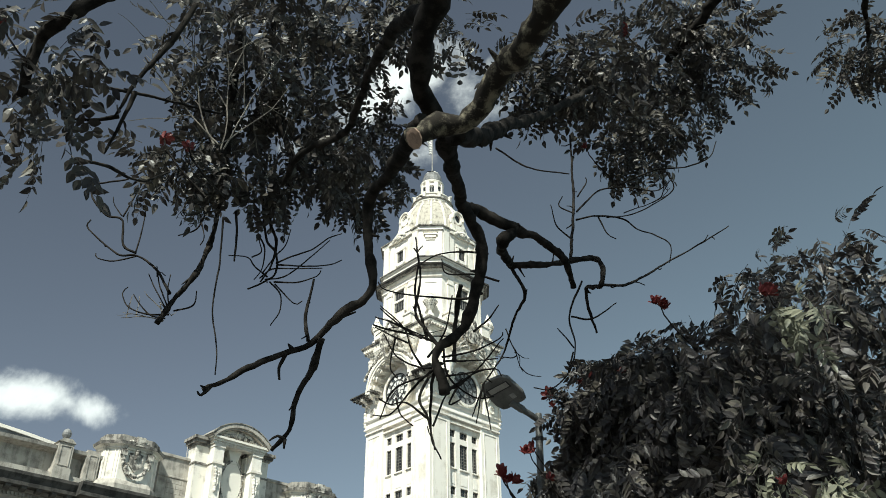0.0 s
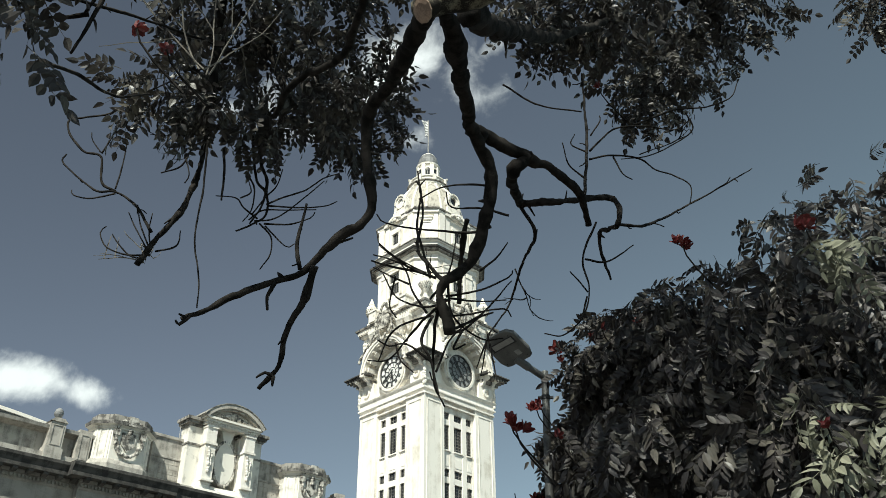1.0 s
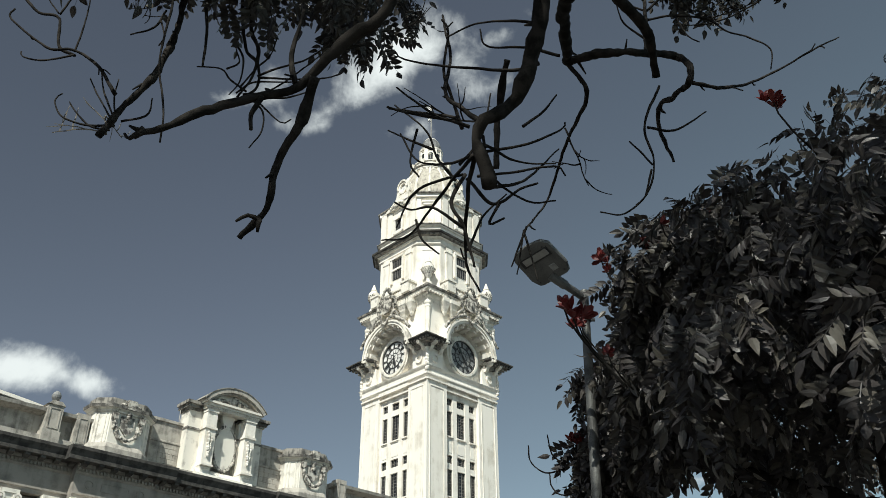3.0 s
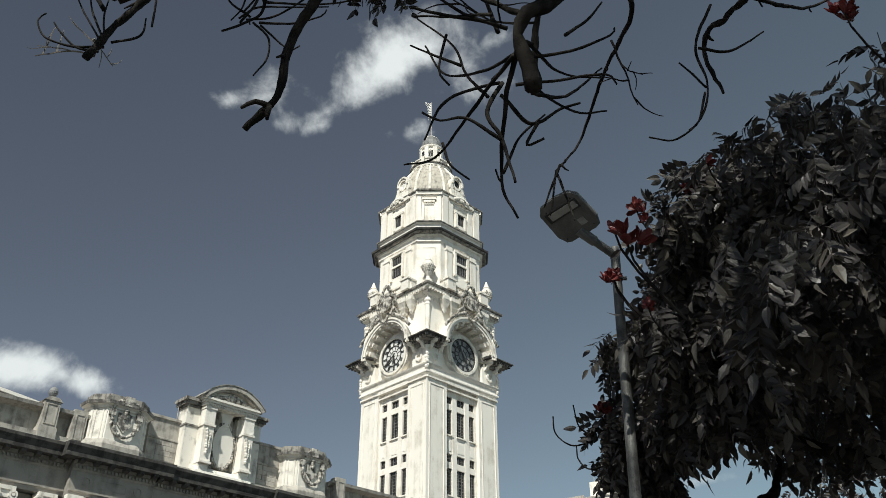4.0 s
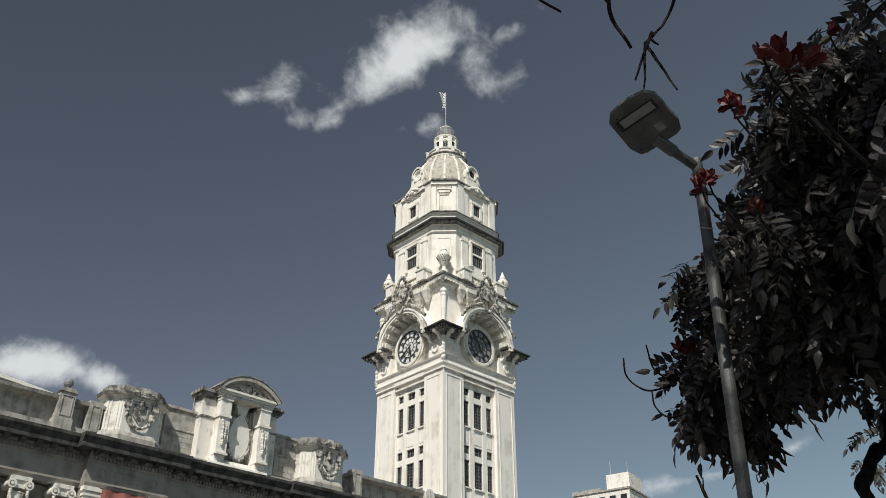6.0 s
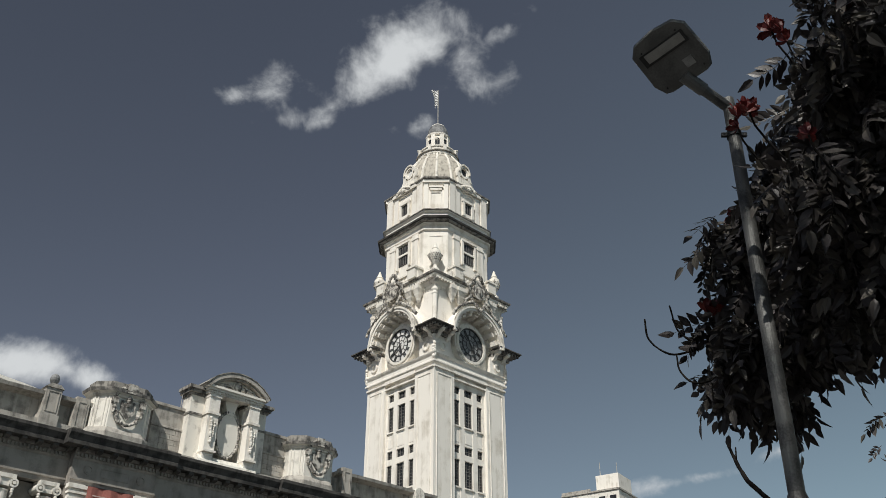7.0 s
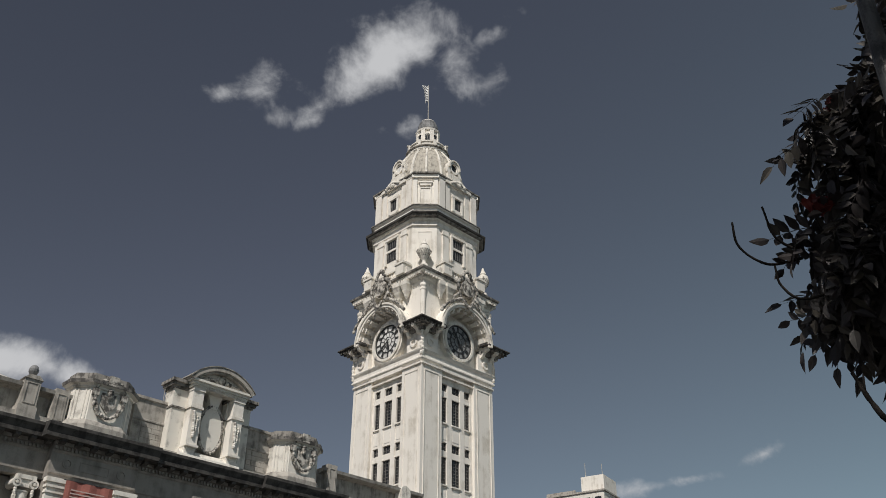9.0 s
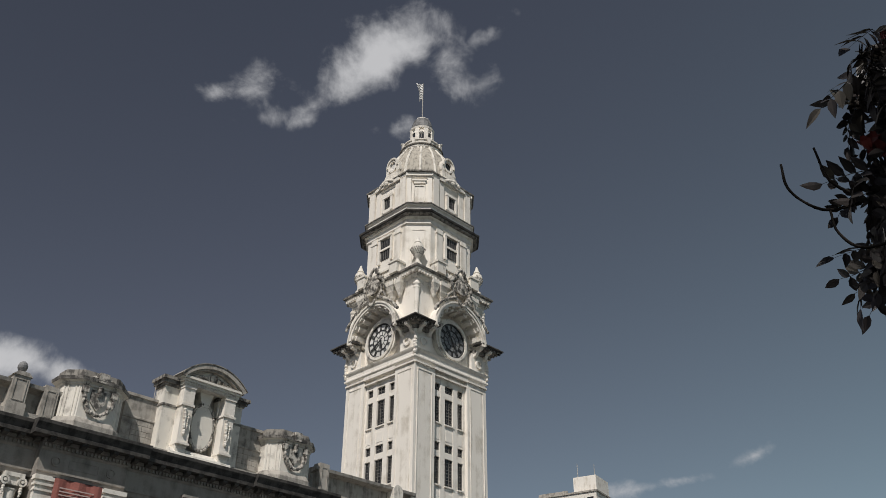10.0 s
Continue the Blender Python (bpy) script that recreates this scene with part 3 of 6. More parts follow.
        urn = part("urn", turned([(0.55, 43.85), (0.5, 44.25), (0.25, 44.5), (0.2, 44.8), (0.42, 45.2), (0.64, 45.8), (0.70, 46.2), (0.62, 46.6), (0.36, 46.85), (0.42, 46.95), (0.25, 47.3), (0.2, 47.5), (0.08, 47.85)], 16), STUCCO_OLD, t, "carved stone urn", m=c @ Matrix.Translation((0, -6.05, 6.45)) @ Matrix.Diagonal((0.86, 0.86, 0.863, 1)))
        dots = bmesh.new()
        for j in range(5):
            for i in range(16):
                a, z = 2 * math.pi * (i + 0.5 * (j % 2)) / 16, 45.4 + 0.24 * j
                r = (0.50, 0.62, 0.69, 0.68, 0.6)[j]
                blob(dots, r * math.cos(a), r * math.sin(a), z, 0.075, 0.075, 0.09, 5, 4)
        for sg in (-1, 1):
            garland(dots, [(sg * 0.68, 0, 46.3), (sg * 0.82, 0, 46.0), (sg * 0.62, 0, 45.6)], 0.09, 6)
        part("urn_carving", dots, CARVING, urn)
        pa = boxes((-0.7, -0.62, -5.34, -5.29, 45, 49.0), (0.62, 0.7, -5.34, -5.29, 45, 49.0), (-0.62, 0.62, -5.34, -5.29, 48.92, 49.0))
        part("corner_panel", pa, STUCCO, t, m=c)
        for x0, x1 in ((-1.3, -0.85), (0.85, 1.3)):
            part("attic_pilaster", boxes((x0, x1, -5.42, -5.2, 52.0, 55.5)), STUCCO, t, m=c)
        part("attic_panel", boxes((-0.6, -0.5, -5.36, -5.2, 52.4, 54.4), (0.5, 0.6, -5.36, -5.2, 52.4, 54.4), (-0.5, 0.5, -5.36, -5.2, 54.3, 54.4)), STUCCO, t, m=c)
        part("attic_lintel", boxes((-0.75, 0.75, -5.5, -5.2, 54.9, 55.1), (-0.6, 0.6, -5.42, -5.2, 54.6, 54.9)), STUCCO, t, m=c)
        part("attic_cornice", boxes((-1.4, 1.4, -5.6, -4.4, 55.5, 55.85), (-1.25, 1.25, -5.45, -4.2, 55.85, 56.2)), STUCCO, t, m=c)
        tagged(part("carved_drop", garland(bmesh.new(), [(0, -6.85, 37.3), (0, -6.9, 36.2), (0, -6.85, 34.9)], 0.17, 15), STUCCO, t, m=c), kind="stuff")
    # dome ribs
    for i in range(16):
        a = Matrix.Rotation(2 * math.pi * i / 16, 4, "Z")
        line = [a @ Vector((r, 0, z)) for r, z in ((4.28, 56.4), (4.1, 57.6), (3.76, 59.0), (3.2, 60.4), (2.5, 61.4), (2.22, 61.8))]
        part("dome_rib", tube(bmesh.new(), line, 0.17, 0.11, 6), STUCCO_OLD, t)
    # gallery brackets, balusters, ball finials
    for i in range(20):
        a = Matrix.Rotation(2 * math.pi * i / 20, 4, "Z")
        part("gallery_bracket", boxes((2.0, 2.32, -0.1, 0.1, 61.55, 61.9)), STUCCO_OLD, t, m=a)
    for i in range(8):
        a = Matrix.Rotation(2 * math.pi * (i + 0.5) / 8, 4, "Z")
        part("gallery_post", boxes((2.1, 2.35, -0.17, 0.17, 62.3, 63.15)), STUCCO_OLD, t, m=a)
        part("lantern_pier", boxes((1.05, 1.36, -0.24, 0.24, 63.0, 65.3)), STUCCO, t, m=a)
        b = Matrix.Rotation(2 * math.pi * i / 8, 4, "Z") @ Matrix.Rotation(radians(90), 4, "Z")
        op = extrude(bmesh.new(), [(-0.26, 63.6), (0.26, 63.6)] + arc(0, 64.5, 0.26, 0, 180, 8), -1.22, -1.1)
        op = part("lantern_opening", op, GLASS, t, "small dark arched opening", m=b)
        part("arch_trim", arch_band(bmesh.new(), 0, 64.5, 0.26, 0.36, -1.3, -1.1, 0, 180, 10), STUCCO, op)
    for i in range(4):
        a = Matrix.Rotation(math.pi / 2 * i + math.pi / 4, 4, "Z")
        part("ball_lamp", blob(turned([(0.03, 63.1), (0.03, 63.6)], 6, m=Matrix.Translation((2.25, 0, 0))), 2.25, 0, 63.75, 0.16, 0.16, 0.16), FRAME, t, m=a)
    part("lantern_cap", loft([(1.2, 65.75), (1.18, 66.3), (1.0, 66.9), (0.65, 67.35), (0.25, 67.58), (0.12, 67.7)], 0, 16), LEAD, t, "dark metal lantern cap")
    # furled flag at the pole's top
    fl = bmesh.new()
    rows = []
    for i in range(9):
        u = i / 8
        rows.append([fl.verts.new((-0.05 - 0.34 * v - 0.45 * u * u * v, -0.16 * math.sin(5 * v + 4 * u) * v, 72.9 - 2.7 * (1 - u) ** 1.1 + 0.05 * v + 0.25 * math.sin(3 * v) * (1 - u))) for v in (0, 0.25, 0.5, 0.75, 1.0)])
    for a, b in zip(rows, rows[1:]):
        for i in range(4):
            fl.faces.new((a[i], a[i + 1], b[i + 1], b[i]))
    part("flag", fl, FLAG, t, "limp striped black and white flag", m=Matrix.Rotation(radians(-45), 4, "Z"))


BAL = []
FLAG = bpy.data.materials.new("striped_flag_cloth")
FLAG.use_nodes = True
_n, _l = FLAG.node_tree.nodes, FLAG.node_tree.links
_w = _n.new("ShaderNodeTexWave")
_w.inputs["Scale"].default_value, _w.inputs["Distortion"].default_value = 1.6, 1.5
_w.bands_direction = "DIAGONAL"
_c = _n.new("ShaderNodeTexCoord")
_l.new(_c.outputs["Object"], _w.inputs["Vector"])
_r = _n.new("ShaderNodeValToRGB")
_r.color_ramp.elements[0].color, _r.color_ramp.elements[1].color = (0.03, 0.03, 0.035, 1), (0.7, 0.7, 0.68, 1)
_r.color_ramp.elements[0].position, _r.color_ramp.elements[1].position = 0.45, 0.55
_l.new(_w.outputs["Fac"], _r.inputs["Fac"])
_l.new(_r.outputs["Color"], _n["Principled BSDF"].inputs["Base Color"])
tower_details(clock_tower())

# ---- station building ----
def station():
    s = empty("station_building", TOWER @ Matrix.Translation((0.42, 0, 0)), "grey stone railway station front with columns and ornate parapet", "building")
    MID = -25.6
    TALL = Matrix.Translation((0, 0, 20.2)) @ Matrix.Diagonal((1, 1, 1.104, 1)) @ Matrix.Translation((0, 0, -20.2))   # stretches the aedicule to its height
    # wall bodies: wings, end bays and the arched middle bay
    part("wing_wall", boxes((-75, -36.0, -3.7, 8, 0, 17.0)), WALL_STONE, s)
    part("end_bay_wall", boxes((-35.9, -30.4, -5.1, 8, 0, 17.0)), WALL_STONE, s)
    part("end_bay_wall", boxes((-20.3, -14.8, -5.1, 8, 0, 17.0)), WALL_STONE, s)
    part("link_wall", boxes((-14.8, -4.82, -4.4, 8, 0, 17.0)), WALL_STONE, s)
    arch = bmesh.new()
    extrude(arch, [(-30.4, 0), (-28.95, 0)] + arc(MID, 13.4, 3.6, 180, 0, 20) + [(-21.75, 0), (-20.3, 0), (-20.3, 17.0), (-30.4, 17.0)], -4.7, -3.9)
    part("arched_wall", arch, WALL_STONE, s)
    part("arch_moulding", arch_band(arch_band(bmesh.new(), MID, 13.4, 3.6, 3.85, -4.85, -4.6, 0, 180, 28), MID, 13.4, 3.95, 4.1, -4.80, -4.6, 0, 180, 28), WALL_STONE, s)
    part("lunette_glass", boxes((-29, -21.7, -4.0, -3.92, 0, 17.0)), GLASS, s)
    key = extrude(bmesh.new(), [(MID - 0.35, 16.9), (MID - 0.5, 17.8), (MID + 0.5, 17.8), (MID + 0.35, 16.9)], -5.15, -4.6)
    box(key, MID - 0.58, MID + 0.58, -5.25, -4.6, 17.62, 17.8)
    garland(key, [(MID - 0.55, -4.9, 17.2), (MID - 0.8, -4.85, 16.9), (MID - 0.75, -4.85, 16.6)], 0.13, 5)
    garland(key, [(MID + 0.55, -4.9, 17.2), (MID + 0.8, -4.85, 16.9), (MID + 0.75, -4.85, 16.6)], 0.13, 5)
    part("keystone", key, WALL_STONE, s)
    for sg in (-1, 1):
        sp = bmesh.new()
        a, b, c = (MID + sg * 4.55, 17.2), (MID + sg * 2.6, 17.2), (MID + sg * 4.55, 15.3)
        for (x0, z0), (x1, z1) in ((a, b), (a, c), (b, c)):
            tube(sp, [Vector((x0, -4.72, z0)), Vector((x1, -4.72, z1))], 0.06, 0.06, 5)
        ring_band(sp, MID + sg * 3.95, 16.7, 0.22, 0.36, -4.78, -4.68, 16)
        part("spandrel_panel", sp, WALL_STONE, s)
    # entablature, stepping forward over the end bays
    spans = ((-75, -35.95, 4.55), (-35.95, -30.35, 5.2), (-30.35, -20.35, 4.85), (-20.35, -14.75, 5.2), (-14.75, -4.85, 4.55))
    prof = lambda d: [(3.6, 17.0), (d, 17.0), (d + 0.05, 17.25), (d + 0.14, 17.3), (d + 0.14, 17.42), (d, 17.46), (d, 18.55), (d + 0.08, 18.62), (d + 0.1, 18.7),
                      (d + 0.1, 18.95), (d + 0.26, 19.0), (d + 0.26, 19.2), (3.6, 19.2)]
    dent = []
    for i, (u0, u1, d) in enumerate(spans):
        part("entablature", run(bmesh.new(), prof(d), u0, u1 - 0.004, I4), WALL_STONE, s)
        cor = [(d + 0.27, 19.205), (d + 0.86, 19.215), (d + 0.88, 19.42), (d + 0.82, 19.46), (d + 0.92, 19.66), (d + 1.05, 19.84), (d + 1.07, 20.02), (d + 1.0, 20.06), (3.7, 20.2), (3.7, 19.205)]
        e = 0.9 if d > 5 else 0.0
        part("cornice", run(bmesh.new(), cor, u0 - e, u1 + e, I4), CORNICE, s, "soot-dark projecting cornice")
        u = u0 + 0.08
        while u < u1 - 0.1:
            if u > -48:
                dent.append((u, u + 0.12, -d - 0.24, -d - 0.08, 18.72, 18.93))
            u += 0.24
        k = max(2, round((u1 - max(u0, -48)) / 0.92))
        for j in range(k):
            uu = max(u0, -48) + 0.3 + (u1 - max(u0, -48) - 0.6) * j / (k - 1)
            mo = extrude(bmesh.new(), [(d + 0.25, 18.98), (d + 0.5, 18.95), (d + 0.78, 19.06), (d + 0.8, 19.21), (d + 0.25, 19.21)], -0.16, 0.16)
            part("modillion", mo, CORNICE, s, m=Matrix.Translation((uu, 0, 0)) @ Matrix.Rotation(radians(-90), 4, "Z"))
    tagged(part("dentil_course", boxes(*dent), WALL_STONE, s), kind="stuff")
    for uc in (-33.15, -17.55):
        pan = bmesh.new()
        for x0, x1, z0, z1 in ((-0.95, 0.95, 17.72, 17.77), (-0.95, 0.95, 18.25, 18.3), (-0.95, -0.9, 17.77, 18.25), (0.9, 0.95, 17.77, 18.25)):
            box(pan, uc + x0, uc + x1, -5.24, -5.19, z0, z1)
        part("frieze_panel", pan, WALL_STONE, s)
        for dx in (-1.75, 1.75):
            part("frieze_medallion", ring_band(ring_band(bmesh.new(), uc + dx, 18.02, 0.22, 0.3, -5.27, -5.19, 16), uc + dx, 18.02, 0.0001, 0.18, -5.23, -5.19, 12), WALL_STONE, s)
        for sg in (-1, 1):
            x = uc + sg * 2.1
            pil = boxes((x - 0.62, x + 0.62, -5.42, -5.09, 0, 16.1), (x - 0.68, x + 0.68, -5.5, -5.09, 16.1, 16.22), (x - 0.64, x + 0.64, -5.45, -5.09, 16.22, 16.42),
                        (x - 0.72, x + 0.72, -5.56, -5.09, 16.42, 16.56), (x - 0.66, x + 0.66, -5.48, -5.09, 16.56, 16.72), (x - 0.78, x + 0.78, -5.62, -5.09, 16.72, 16.99))
            for z in range(2, 16, 1):
                box(pil, x - 0.63, x + 0.63, -5.425, -5.4, z, z + 0.03)
            part("pilaster", pil, STUCCO, s)
    # columns of the wing
    for i in range(5):
        u = -36.9 - 2.55 * i
        col = turned([(0.5, 0), (0.5, 9.0), (0.42, 16.0), (0.45, 16.05), (0.45, 16.12)], 20, m=Matrix.Translation((u, -4.35, 0)))
        col = part("column", col, STUCCO_OLD, s)
        cap = bmesh.new()
        box(cap, u - 0.58, u + 0.58, -4.9, -3.8, 16.75, 16.99)
        box(cap, u - 0.5, u + 0.5, -4.8, -3.85, 16.3, 16.75)
        for sg in (-1, 1):
            for r0, r1, y in ((0.15, 0.27, -4.93), (0.0001, 0.1, -4.97)):
                ring_band(cap, u + sg * 0.5, 16.5, r0, r1, y, -3.8, 14)
        garland(cap, [(u - 0.5, -4.85, 16.2), (u - 0.5, -4.88, 15.6)], 0.09, 5)
        garland(cap, [(u + 0.5, -4.85, 16.2), (u + 0.5, -4.88, 15.6)], 0.09, 5)
        part("capital", cap, STUCCO_OLD, col)
        part("wing_window", boxes((u + 0.65, u + 1.9, -3.76, -3.6, 4, 15.6)), GLASS, s)
    # parapets
    low = [(3.8, 19.7), (4.95, 19.7), (4.95, 20.55), (4.4, 20.72), (4.25, 20.75), (4.25, 21.95), (4.5, 22.0), (4.95, 22.1), (5.0, 22.32), (3.8, 22.36)]
    part("wing_parapet", run(bmesh.new(), low, -75, -35.2), STONE, s)
    part("link_parapet", run(bmesh.new(), [(d, z - 0.15) for d, z in low], -15.4, -4.85), STONE, s)
    mid = [(3.7, 19.7), (5.25, 19.7), (5.25, 20.35), (4.45, 20.6), (4.3, 20.65), (4.3, 22.15), (4.38, 22.2), (4.38, 22.3), (4.3, 22.35), (4.3, 23.62), (4.42, 23.66), (4.42, 23.85), (3.7, 23.87)]
    part("middle_parapet", run(bmesh.new(), mid, -31.0, -19.9), STONE, s)
    # courses of the middle parapet
    for row in range(4):
        z0 = 20.72 + 0.36 * row
        for j in range(5):
            for lo, hi in ((-30.3, -28.75), (-22.0, -20.3)):
                w = (hi - lo) / 2.0
                x0 = lo + w * j - (0.5 * w if row % 2 else 0)
                a, b = max(lo, x0) + 0.012, min(hi, x0 + w) - 0.012
                if b - a > 0.1:
                    part("stone", boxes((a, b, -4.335, -4.29, z0 + 0.012, z0 + 0.348)), STONE, s)
    for uc in (-33.45, -18.1):
        blk = bmesh.new()
        rings = []
        for o, z in ((0.0, 20.6), (0.0, 20.8), (0.0, 22.85), (0.1, 22.9), (0.12, 23.0), (0.34, 23.12), (0.38, 23.3), (0.05, 23.4), (-0.05, 23.45), (-0.05, 23.85)):
            hb, hf, db, df = 2.0 + o, 1.15 + o * 0.42, 4.9 + o * 0.42, 5.75 + o
            rings.append([blk.verts.new((uc + x, -d, z)) for x, d in ((-hb, 3.9), (-hb, db), (-hf, df), (hf, df), (hb, db), (hb, 3.9))])
        for a, b in zip(rings, rings[1:]):
            for i in range(6):
                j = (i + 1) % 6
                blk.faces.new((a[i], a[j], b[j], b[i]))
        blk.faces.new(rings[-1])
        b = part("parapet_block", blk, STUCCO_OLD, s)
        ped = bmesh.new()
        rings = []
        for o, z in ((0.3, 19.7), (0.3, 20.42), (0.15, 20.68), (0.06, 20.78), (-0.05, 20.8)):
            hb, hf, db, df = 2.0 + o, 1.15 + o * 0.42, 4.9 + o * 0.42, 5.75 + o
            rings.append([ped.verts.new((uc + x, -d, z)) for x, d in ((-hb, 3.9), (-hb, db), (-hf, df), (hf, df), (hb, db), (hb, 3.9))])
        for a, c in zip(rings, rings[1:]):
            for i in range(6):
                j = (i + 1) % 6
                ped.faces.new((a[i], a[j], c[j], c[i]))
        ped.faces.new(rings[-1])
        part("plinth", ped, STONE, b)
        cop = bmesh.new()
        rings = []
        for o, z in ((0.0, 23.09), (0.36, 23.115), (0.41, 23.32), (0.09, 23.42), (0.0, 23.47), (0.0, 23.87)):
            hb, hf, db, df = 2.0 + o, 1.15 + o * 0.42, 4.9 + o * 0.42, 5.75 + o
            rings.append([cop.verts.new((uc + x, -d, z)) for x, d in ((-hb, 3.88), (-hb, db), (-hf, df), (hf, df), (hb, db), (hb, 3.88))])
        for a, c in zip(rings, rings[1:]):
            for i in range(6):
                j = (i + 1) % 6
                cop.faces.new((a[i], a[j], c[j], c[i]))
        cop.faces.new(rings[-1])
        part("coping", cop, SOOT_SHADE, b, "soot-stained coping")
        for sg in (-1, 1):
            for f in (0.12, 0.3, 0.7, 0.88):
                x, d = 2.0 - 0.85 * f, 4.9 + 0.85 * f
                part("rib", tube(bmesh.new(), [Vector((uc + sg * x, -d, 20.8)), Vector((uc + sg * x, -d, 22.85))], 0.06, 0.06, 6), STUCCO_OLD, b)
        crt = bmesh.new()
        box(crt, uc - 0.32, uc + 0.32, -6.15, -5.7, 22.75, 23.4)
        garland(crt, [(uc - 0.35, -5.95, 23.1), (uc - 0.75, -5.95, 22.9), (uc - 0.95, -5.9, 22.5)], 0.14, 9)
        garland(crt, [(uc + 0.35, -5.95, 23.1), (uc + 0.75, -5.95, 22.9), (uc + 0.95, -5.9, 22.5)], 0.14, 9)
        for sg in (-1, 1):
            box(crt, uc + sg * 0.95 - 0.2, uc + sg * 0.95 + 0.2, -6.0, -5.7, 22.0, 22.4)
            garland(crt, [(uc + sg * 0.95, -5.9, 22.0), (uc + sg * 0.95, -5.9, 21.3)], 0.14, 7)
        garland(crt, [(uc - 0.75, -5.9, 21.5), (uc - 0.6, -5.92, 20.95), (uc, -5.95, 20.7), (uc + 0.6, -5.92, 20.95), (uc + 0.75, -5.9, 21.5)], 0.13, 20)
        garland(crt, [(uc, -5.9, 22.6), (uc, -5.9, 21.9)], 0.17, 5)
        extrude(crt, [(uc - 0.5, 22.3), (uc + 0.5, 22.3), (uc + 0.5, 21.5), (uc, 21.0), (uc - 0.5, 21.5)], -5.85, -5.74)
        part("carved_cartouche", crt, CARVING, b, m=Matrix.Translation((0, 0, 0.4)))
    # aedicule with a segmental pediment
    for sg in (-1, 1):
        x = lambda v: MID + sg * v
        lo, hi = sorted((x(1.1), x(3.1)))
        side = part("side_block", boxes((lo, hi, -5.0, -3.8, 19.7, 24.35)), STUCCO_OLD, s, m=TALL)
        cap = bmesh.new()
        for o, z0, z1 in ((0.1, 24.35, 24.5), (0.25, 24.5, 24.7), (0.4, 24.7, 24.9)):
            box(cap, lo - o, hi + o, -5.0 - o, -3.7, z0, z1)
        box(cap, lo - 0.06, hi + 0.06, -5.07, -3.75, 23.1, 23.22)
        part("side_cornice", cap, SOOT_SHADE, side)
        lo, hi = sorted((x(1.22), x(2.05)))
        pr = boxes((lo, hi, -5.75, -4.9, 20.75, 24.5), (lo - 0.08, hi + 0.08, -5.85, -4.9, 23.15, 23.3), (lo - 0.05, hi + 0.05, -5.82, -4.9, 24.3, 24.45))
        extrude(pr, [(lo - 0.04, 20.75), (hi + 0.04, 20.75), (hi - 0.1, 20.2), (lo + 0.1, 20.2)], -5.65, -4.9)
        box(pr, lo - 0.06, hi + 0.06, -5.9, -4.9, 20.72, 20.85)
        for i in range(3):
            tube(pr, [Vector((lo + 0.1, -5.62 + 0.06 * i, 20.6 - 0.15 * i)), Vector((hi - 0.1, -5.62 + 0.06 * i, 20.6 - 0.15 * i))], 0.09, 0.09, 8)
        pr = part("pier", pr, STUCCO, s, m=TALL)
        c = (lo + hi) / 2
        tagged(part("carved_drop", garland(garland(bmesh.new(), [(c - 0.15, -5.8, 22.9), (c, -5.82, 21.3)], 0.12, 13), [(c + 0.15, -5.8, 22.6), (c + 0.1, -5.82, 21.6)], 0.1, 9), STUCCO_OLD, pr), kind="stuff")
    part("niche_back", boxes((MID - 1.1, MID + 1.1, -4.45, -3.9, 19.7, 25.0)), STONE, s)
    part("niche_sill", run(bmesh.new(), [(4.4, 20.02), (5.74, 20.08), (5.7, 20.24), (5.4, 20.55), (4.8, 20.82), (4.4, 20.87)], MID - 2.3, MID + 2.3), STUCCO_OLD, s)
    plate = bmesh.new()
    extrude(plate, [(MID + 0.82 * math.cos(a * math.pi / 16), 22.3 + 1.4 * math.sin(a * math.pi / 16)) for a in range(32)], -5.15, -4.44)
    plate = part("blank_plate", plate, STUCCO_OLD, s, m=TALL)
    part("plate_wreath", garland(bmesh.new(), [(MID + 0.92 * math.cos(a * math.pi / 12), -5.12, 22.3 + 1.5 * math.sin(a * math.pi / 12)) for a in range(25)], 0.12, 44), CARVING, plate)
    tab = extrude(bmesh.new(), [(MID - 0.25, 23.6), (MID + 0.25, 23.6), (MID + 0.55, 24.5), (MID - 0.55, 24.5)], -5.2, -4.44)
    part("niche_keystone", tab, STUCCO_OLD, s, m=TALL)
    top = bmesh.new()
    for o, z0, z1 in ((0.0, 24.5, 24.7), (0.12, 24.7, 24.85), (0.26, 24.85, 25.0)):
        box(top, MID - 2.2 - o, MID + 2.2 + o, -5.8 - o, -3.9, z0, z1)
    dn = [(MID - 2.1 + 0.2 * i, MID - 2.0 + 0.2 * i, -5.88, -5.79, 24.55, 24.68) for i in range(21)]
    part("pediment_entablature", top, STUCCO_OLD, s, m=TALL)
    tagged(part("pediment_dentils", boxes(*dn), STUCCO_OLD, s, m=TALL), kind="stuff")
    R, zc = 3.31, 23.45
    ped = arch_band(bmesh.new(), MID, zc, R - 0.3, R, -6.15, -3.9, 38.6, 141.4, 28)
    part("pediment_coping", arch_band(bmesh.new(), MID, zc, R + 0.004, R + 0.07, -6.2, -3.88, 38.2, 141.8, 28), SOOT_SHADE, s)
    arch_band(ped, MID, zc, R - 0.42, R - 0.3, -6.0, -3.9, 40.5, 139.5, 28)
    part("segmental_pediment", ped, STONE, s)
    part("tympanum", extrude(bmesh.new(), arc(MID, zc, R - 0.35, 41, 139, 20), -5.6, -4.0), STUCCO_OLD, s)
    orn = blob(bmesh.new(), MID, -5.7, 25.9, 0.30, 0.14, 0.34)
